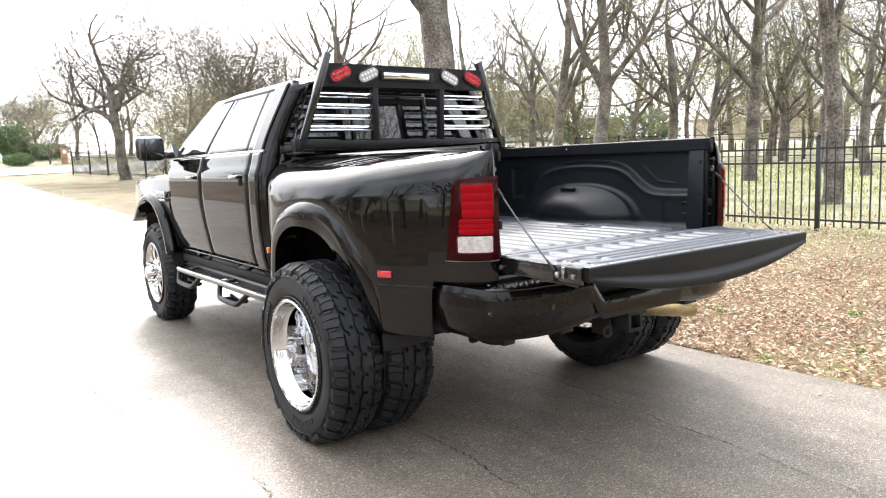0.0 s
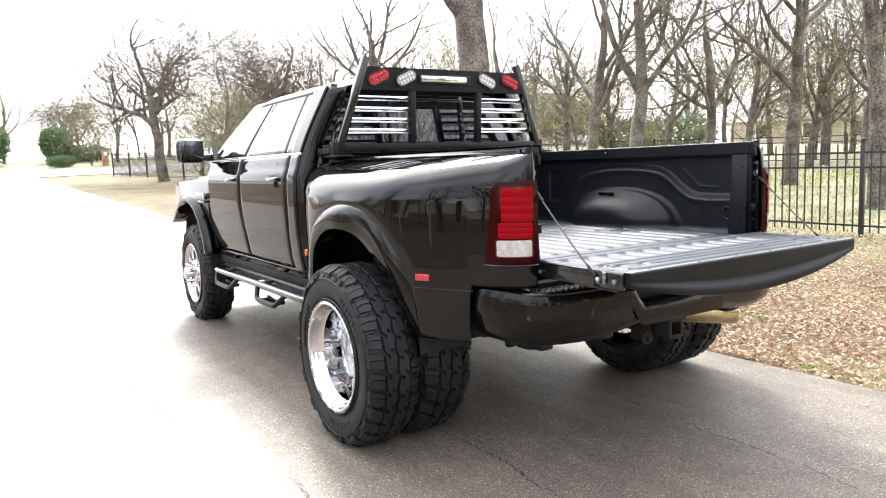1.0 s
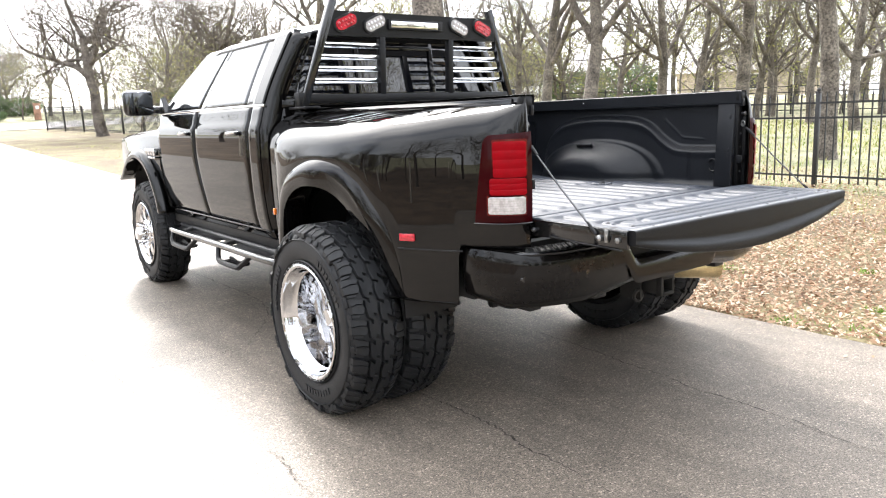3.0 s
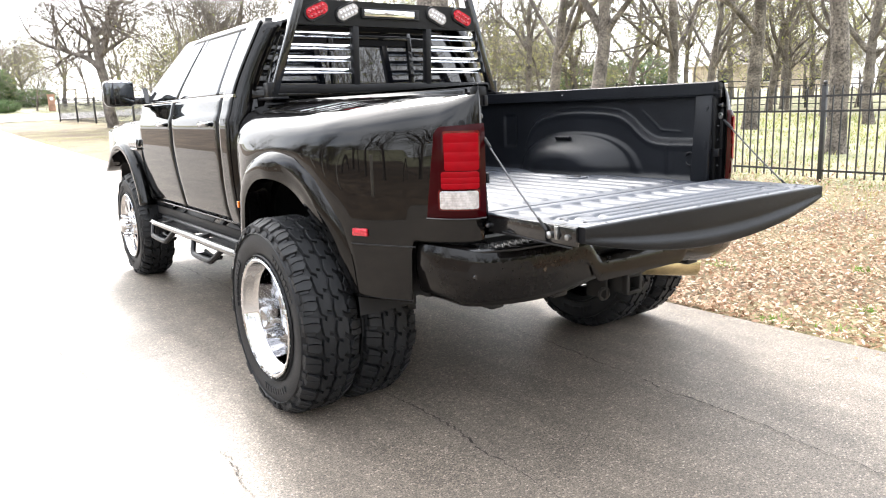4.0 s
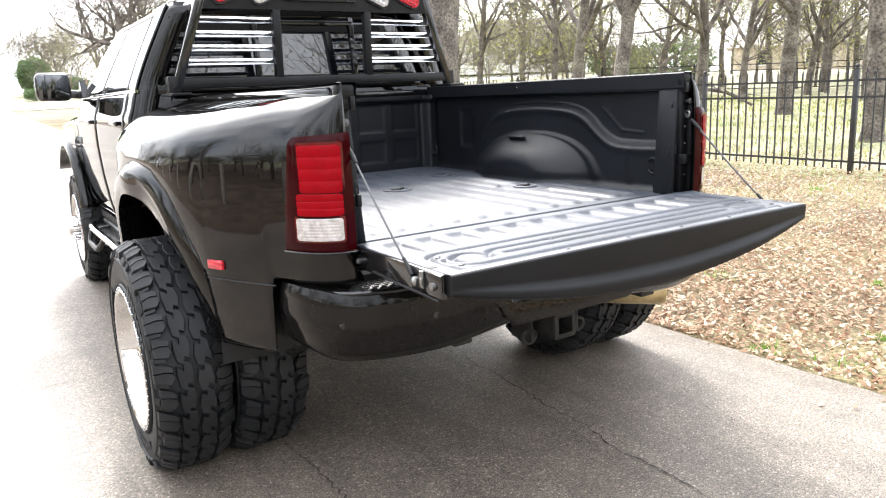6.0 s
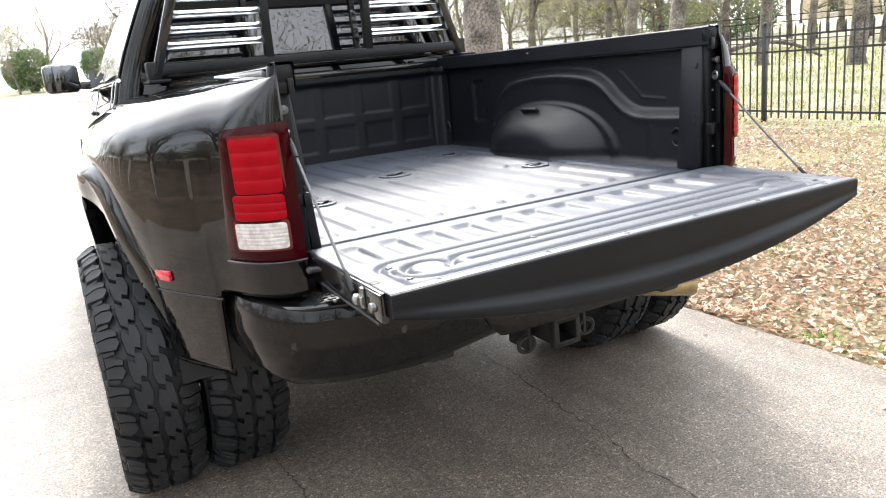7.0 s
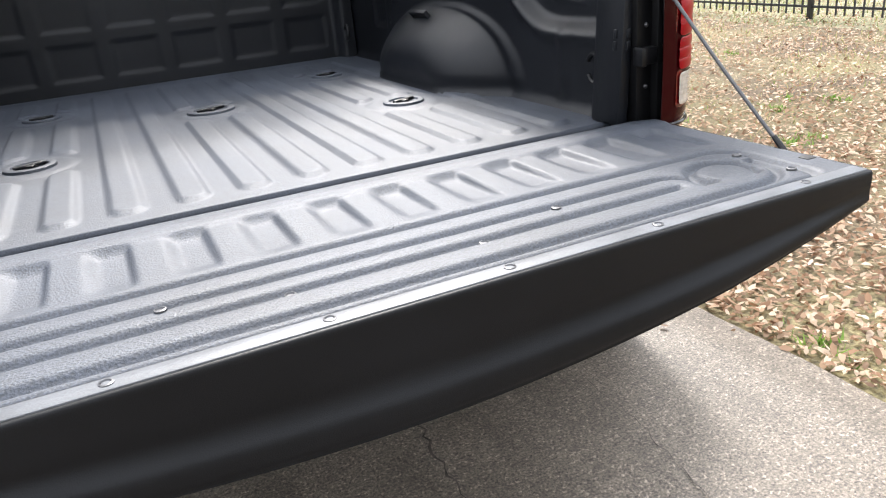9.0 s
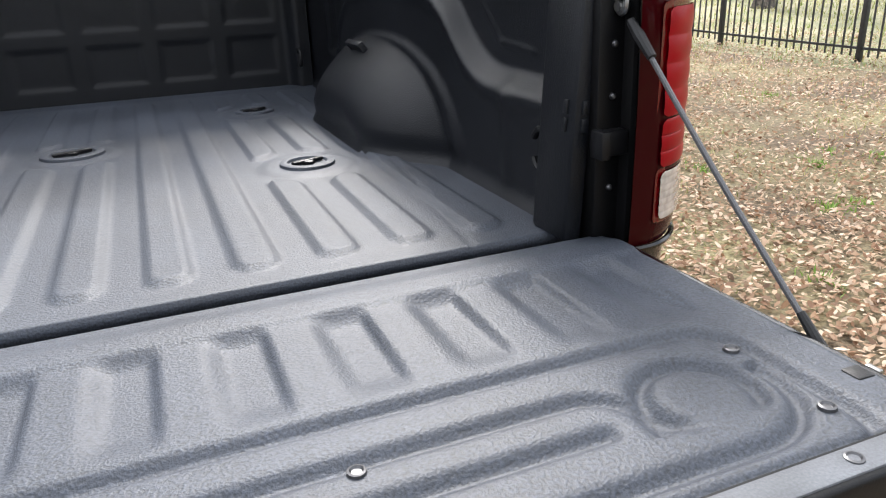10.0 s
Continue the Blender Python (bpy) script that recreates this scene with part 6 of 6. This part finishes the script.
left_oak = put(tree(17, 14.5, 0.29, 0, (0.0, 0.0), fork=0.5, kids=(9, 6, 5, 4, 3), depth=5, trunk_frac=0.34, up=0.0, wob=0.26, shrink=0.90), *polar(12.0, 40), 40)
oak_f = put(tree(18, 13, 0.17, 1, (0.05, 0.0), fork=0.45, kids=(6, 5, 4, 3), trunk_frac=0.42), *polar(27.9, 26), 0)
thicket = put(tree(21, 6.5, 0.075, 5, (0.1, 0.0), depth=4, fork=0.2, kids=(7, 4, 4, 3), trunk_frac=0.42, wob=0.24, leaf_size=0.045, name="young_tree", label="slender young tree in pale spring leaf"), *polar(50, 33), 0)
thicket_b = put(tree(22, 5.5, 0.06, 3, (-0.1, 0.1), depth=4, fork=0.15, kids=(8, 4, 4, 3), trunk_frac=0.40, wob=0.28, leaf_size=0.04, name="young_tree", label="slender bare young tree with tangled twigs"), *polar(40, 36), 0)
tagged(copy_at(left_oak, *polar(20.5, 37), 200, 0.85), group="oaks by the street")
tagged(copy_at(left_oak, *polar(6.0, 84), 80, 0.8), group="oaks by the street")
pool = [near_oak, oak_b, oak_c, oak_d, oak_e, oak_f]
SPOTS = [(55.7, 30, 3, 0.8), (59.7, 34, 1, 0.7), (60.6, 36, 2, 0.75), (63.1, 30, 5, 0.9), (65.8, 26, 4, 0.9), (67.5, 36, 3, 0.9), (62.3, 46, 4, 0.9), (57.2, 46, 2, 0.8), (54.2, 42, 5, 0.9), (50.3, 38, 3, 0.9), (46.0, 40, 4, 0.85), (42.5, 34, 5, 0.9), (40.0, 46, 5, 1.0), (37.0, 36, 3, 0.9), (33.0, 42, 4, 0.9), (30.0, 54, 2, 1.0), (24.0, 44, 1, 0.9), (20.0, 52, 5, 0.95), (16.5, 58, 3, 1.0), (9.0, 72, 2, 0.8), (6.5, 76, 4, 0.8), (69.5, 28, 2, 0.9), (71.0, 40, 5, 1.0), (66.5, 48, 2, 1.0), (64.4, 56, 1, 1.0), (51.5, 56, 4, 1.0), (35.0, 58, 0, 0.9), (2.0, 84, 3, 1.0), (-2.0, 86, 5, 1.0), (12.5, 76, 4, 1.0), (27.0, 64, 3, 1.0)]
for k, (az, dist, which, s) in enumerate(SPOTS):
    c = copy_at(pool[which], *polar(az, dist), (k * 83) % 360, s)
    tagged(c, group="woods beyond the fence")
rnd = random.Random(77)
for k in range(64):
    az, dist = rnd.uniform(14, 74), rnd.uniform(34, 66)
    c = copy_at((thicket, thicket_b)[k % 2], *polar(az, dist), rnd.uniform(0, 360), rnd.uniform(0.7, 1.35))
    tagged(c, group="young trees among the oaks")
for k in range(34):
    az, dist = rnd.uniform(-2, 24), rnd.uniform(64, 98)
    tagged(copy_at((thicket, thicket_b)[k % 2], *polar(az, dist), rnd.uniform(0, 360), rnd.uniform(1.0, 1.7)), group="young trees across the street")
# woods on the other side of the driveway and behind, seen in the paint
for k in range(30):
    tagged(copy_at(pool[k % 6], -14.5 - 2.3 * (k % 4), -14 + 1.9 * k, 40 + k * 70, 0.55 + 0.08 * (k % 5)), group="trees across the driveway")
for k in range(70):
    tagged(copy_at((thicket, thicket_b)[k % 2], rnd.uniform(-32, -18), rnd.uniform(-20, 54), rnd.uniform(0, 360), rnd.uniform(0.7, 1.1)), group="young trees across the driveway")
for k in range(13):
    tagged(copy_at(pool[(k * 5) % 6], -14 + 2.6 * k, -16 - 3.2 * (k % 3), 30 + k * 50, 0.8 + 0.05 * (k % 4)), group="trees down the driveway")
for k in range(26):
    tagged(copy_at((thicket, thicket_b)[k % 2], rnd.uniform(-14, 24), rnd.uniform(-34, -18), rnd.uniform(0, 360), rnd.uniform(1.0, 1.8)), group="young trees down the driveway")
# row of pale posts along the far edge of the driveway
bm = bmesh.new()
box(bm, (0, 0, 0.55), (0.16, 0.16, 1.15), 0.01)
pale_me = to_mesh("pale_post", bm)
pale_row = thing("post_row", "row of pale weathered wooden posts along the driveway", "fence")
for k in range(18):
    p = link("post", pale_me, PALE_WOOD, pale_row)
    y = -14 + 2.2 * k
    p.location = (-9.4, y, gz(-9.4, y) - 0.05)


# ---- shrubs, houses and street side ----
def shrub(seed, w, h, n, leaf, name, label):
    rnd = random.Random(seed)
    t = thing(name, label, "bush")
    V, F = [], []
    for k in range(9):
        a = rnd.uniform(0, 6.28)
        top = Vector((math.cos(a) * w * 0.4, math.sin(a) * w * 0.4, h * rnd.uniform(0.5, 0.8)))
        base = len(V)
        for i, (c, p, q) in enumerate(frames_along([Vector((0, 0, 0)), top * 0.5 + Vector((0, 0, 0.1)), top])):
            for j in range(5):
                V.append(c + (p * math.cos(j * 1.2566) + q * math.sin(j * 1.2566)) * (0.05 - 0.018 * i))
        for i in range(2):
            for j in range(5):
                F.append((base + i * 5 + j, base + i * 5 + (j + 1) % 5, base + (i + 1) * 5 + (j + 1) % 5, base + (i + 1) * 5 + j))
    quick("stems", V, F, BARK, t)
    tips = []
    for k in range(n):
        d = Vector((rnd.gauss(0, 1), rnd.gauss(0, 1), rnd.gauss(0, 1))).normalized()
        r = rnd.uniform(0.72, 1.0) * (1 + 0.22 * noise.noise(d * 2.2 + Vector((seed, 0, 0))))
        tips.append((Vector((d.x * r * w / 2, d.y * r * w / 2, h * 0.52 + d.z * r * h * 0.48)), d))
    LV, LF = leaf_cards(tips, rnd, 5, leaf, leaf * 1.3)
    tagged(quick("crown", LV, LF, EVERGREEN, t), kind="stuff")
    return t


cedar = put(shrub(31, 4.4, 5.2, 1500, 0.16, "evergreen_shrub", "dense dark green evergreen beside the street"), *polar(5.2, 74), 0, 0.62)
hedge = put(shrub(32, 4.0, 1.7, 1100, 0.10, "round_shrub", "low rounded green shrub beside the street"), *polar(5.4, 66), 0, 0.55)
copy_at(cedar, *polar(1.2, 72), 70, 0.7)
copy_at(cedar, *polar(0.2, 82), 120, 0.6)
copy_at(hedge, *polar(7.2, 74), 30, 0.9)
for k in range(9):
    tagged(copy_at(cedar, -9 + 4.2 * k, -26 - 2.0 * (k % 3), 55 * k, 0.55 + 0.12 * (k % 3)), group="evergreens down the driveway")
holly = put(shrub(33, 5.0, 2.6, 900, 0.14, "holly_bush", "blue-green evergreen bush under the oaks"), *polar(50.6, 48))
copy_at(holly, *polar(47.0, 58), 50, 0.9)
copy_at(holly, *polar(17.0, 66), 90, 0.8)


def mailbox(x, y):
    t = thing("brick_mailbox", "red brick mailbox pillar with a pale box", "mailbox")
    bm = bmesh.new()
    box(bm, (0, 0, 0.6), (0.45, 0.45, 1.2), 0.02)
    box(bm, (0, 0, 1.24), (0.55, 0.55, 0.1), 0.02)
    part("pillar", bm, BRICK, t)
    bm = bmesh.new()
    box(bm, (0, -0.235, 0.95), (0.24, 0.05, 0.26), 0.02)
    part("box_door", bm, WHITE_PAINT, t)
    return put(t, x, y, 0, 1.0, 0.02)


mailbox(*polar(8.2, 66))


def house(x, y, rz, w, d, h, label, wall, wins):
    t = thing("house", label, "house")
    bm = bmesh.new()
    box(bm, (0, 0, h / 2), (w, d, h))
    part("wall", bm, wall, t)
    bm = bmesh.new()
    o = 0.6
    lo = [bm.verts.new(p) for p in ((-w / 2 - o, -d / 2 - o, h), (w / 2 + o, -d / 2 - o, h), (w / 2 + o, d / 2 + o, h), (-w / 2 - o, d / 2 + o, h))]
    hi = [bm.verts.new((-w / 2 + d * 0.35, 0, h + d * 0.28)), bm.verts.new((w / 2 - d * 0.35, 0, h + d * 0.28))]
    for f in ((lo[0], lo[1], hi[1], hi[0]), (lo[1], lo[2], hi[1]), (lo[2], lo[3], hi[0], hi[1]), (lo[3], lo[0], hi[0]), (lo[3], lo[2], lo[1], lo[0])):
        bm.faces.new(f)
    part("roof", bm, ROOFING, t)
    for k in range(wins):
        wx = -w / 2 + (k + 0.7) * w / (wins + 0.4)
        bm = bmesh.new()
        box(bm, (wx, -d / 2 - 0.03, 1.5), (1.3, 0.1, 1.6), 0.02)
        win = part("window", bm, WHITE_PAINT, t)
        bm = bmesh.new()
        box(bm, (wx, -d / 2 - 0.07, 1.5), (1.1, 0.06, 1.4))
        part("pane", bm, INTERIOR, win)
    return put(t, x, y, rz, 1.0, 0.1)


house(*polar(59.5, 88), -56, 15, 9, 2.6, "low tan brick house with a grey roof behind the trees", TAN_WALL, 3)
house(*polar(39.5, 80), -30, 14, 9, 3.0, "pale house with a grey roof behind the trees", WHITE_PAINT, 4)
# dark rail fence deep among the oaks
wood_fence = thing("dark_fence", "dark rail fence among the trees behind the lawn", "fence")
FD = [polar(a, 37) for a in np.linspace(46, 78, 11)]
for (xa, ya), (xb, yb) in zip(FD, FD[1:]):
    bm = bmesh.new()
    box(bm, (xa, ya, gz(xa, ya) + 0.6), (0.07, 0.07, 1.4), 0.004)
    part("post", bm, IRON, wood_fence)
    for z in (0.15, 0.95, 1.2):
        bm = bmesh.new()
        bar(bm, (xa, ya, gz(xa, ya) + z), (xb, yb, gz(xb, yb) + z), 0.04, 0.04, bev=0.0)
        part("rail", bm, IRON, wood_fence)
# white rail fence across the street
rail_fence = thing("rail_fence", "pale rail fence across the street", "fence")
FB = [polar(a, 80) for a in np.linspace(7.5, 22, 14)]
for (xa, ya), (xb, yb) in zip(FB, FB[1:]):
    bm = bmesh.new()
    box(bm, (xa, ya, gz(xa, ya) + 0.7), (0.14, 0.14, 1.5), 0.01)
    part("post", bm, PALE_WOOD, rail_fence)
    for z in (0.5, 1.0, 1.35):
        bm = bmesh.new()
        bar(bm, (xa, ya, gz(xa, ya) + z), (xb, yb, gz(xb, yb) + z), 0.05, 0.12, bev=0.0)
        part("rail", bm, WHITE_PAINT, rail_fence)

def fallen_limb(x, y, rz):
    rnd = random.Random(91)
    t = thing("fallen_limb", "grey fallen oak limb arching over the lawn beyond the fence", "fallen branch")
    P = spline([(-1.6, 0, 0.02), (-0.9, 0.1, 0.45), (0.1, 0, 0.62), (1.0, -0.1, 0.45), (1.8, 0, 0.05)], 20)
    bm = bmesh.new()
    tube(bm, P, [0.09 - 0.0025 * k + 0.008 * math.sin(k * 1.7) for k in range(20)], 9)
    limb = part("limb", bm, BARK, t)
    for k in range(9):
        a = P[rnd.randint(2, 17)]
        d = Vector((rnd.uniform(-1, 1), rnd.uniform(-0.8, 0.8), rnd.uniform(-0.5, 0.6))).normalized()
        e = a + d * rnd.uniform(0.5, 1.1)
        e.z = max(0.03, e.z)
        bm = bmesh.new()
        tube(bm, [a, a.lerp(e, 0.5) + Vector((0, 0, 0.07)), e], [0.035, 0.022, 0.008], 6)
        part("side_branch", bm, BARK, limb)
    return put(t, x, y, rz, 1.0, 0.03)


fallen_limb(18.6, 13.8, -38)

# ---- fallen leaves and grass ----
rnd = random.Random(5)
LV, LF = [], []
for _ in range(215000):
    f = rnd.random()
    x = 1.66 + 9.0 * f ** 1.25
    y = rnd.uniform(-5.0, 16.0)
    dens = 0.85 + 0.5 * noise.noise((x * 0.5, y * 0.5, 11))
    dens *= 1 - 0.38 * smooth(3.4, 6.5, x) - 0.35 * smooth(8.2, 9.2, x)
    if rnd.random() > dens:
        continue
    x += drive_edge(y) - DRIVE_R
    if rnd.random() < 0.0016:
        x = drive_edge(y) - abs(rnd.gauss(0, 0.25))
    z = gz(x, y) + rnd.uniform(-0.012, 0.022)
    s = rnd.uniform(0.010, 0.028)
    M = Euler((rnd.gauss(0, 0.35), rnd.gauss(0, 0.35), rnd.uniform(0, 6.28))).to_matrix()
    n = len(LV)
    cup = rnd.uniform(-0.2, 0.35) * s
    shape = [(-1.1, 0, 0), (-0.3, 0.42, cup), (0.5, 0.40, cup), (1.0, 0.05, 0), (0.4, -0.46, cup), (-0.4, -0.34, cup)]
    LV += [Vector((x, y, z)) + M @ Vector((a * s, b * s, c)) for a, b, c in shape]
    LF += [(n, n + 1, n + 4, n + 5), (n + 1, n + 2, n + 3, n + 4)]
leaves = quick("fallen_leaves", LV, LF, LEAF_DRY)
tagged(leaves, "dry tan and brown oak leaves scattered over the lawn", "leaves", kind="stuff")
GV, GF = [], []
for _ in range(64000):
    y = rnd.uniform(-4, 30)
    x = 1.7 + 24 * rnd.random() ** 1.3
    d = noise.noise((x * 0.6, y * 0.6, 31)) + 0.55 * smooth(3.2, 6.5, x) - 0.05
    if rnd.random() > 0.25 + 1.2 * d:
        continue
    x += drive_edge(y) - DRIVE_R
    z = gz(x, y) - 0.03
    hgt = rnd.uniform(0.03, 0.075) * (1.5 if x > 7 else 1)
    w = 0.004 * (1.0 + 0.16 * max(0, x - 3))
    a = rnd.uniform(0, 6.28)
    lx, ly = rnd.gauss(0, 0.025), rnd.gauss(0, 0.025)
    n = len(GV)
    GV += [(x - w * math.cos(a), y - w * math.sin(a), z), (x + w * math.cos(a), y + w * math.sin(a), z), (x + lx, y + ly, z + hgt)]
    GF.append((n, n + 1, n + 2))
grass = quick("grass", GV, GF, GRASS)
tagged(grass, "thin yellow-green spring grass", "grass", kind="stuff")

# fresh green weeds along the driveway's edge and in the litter
WV, WF = [], []
for _ in range(46):
    y = rnd.uniform(-3.5, 9.0)
    x = drive_edge(y) + rnd.choice((0.10, 0.25, 0.6, 1.4, 2.6, 3.8)) * rnd.uniform(0.6, 1.4)
    for _ in range(rnd.randint(14, 60)):
        a, r = rnd.uniform(0, 6.28), abs(rnd.gauss(0, 0.055))
        px, py = x + r * math.cos(a), y + r * 1.5 * math.sin(a)
        z = gz(px, py) - 0.012
        b, w, hgt = rnd.uniform(0, 6.28), rnd.uniform(0.003, 0.008), rnd.uniform(0.02, 0.055)
        n = len(WV)
        tip = (px + rnd.gauss(0, 0.02), py + rnd.gauss(0, 0.02), z + hgt)
        WV += [(px - w * math.cos(b), py - w * math.sin(b), z), (px + w * math.cos(b), py + w * math.sin(b), z), tip]
        WF.append((n, n + 1, n + 2))
tagged(quick("weeds", WV, WF, WEED), "small clumps of fresh green weeds among the fallen leaves", "weeds", kind="stuff")
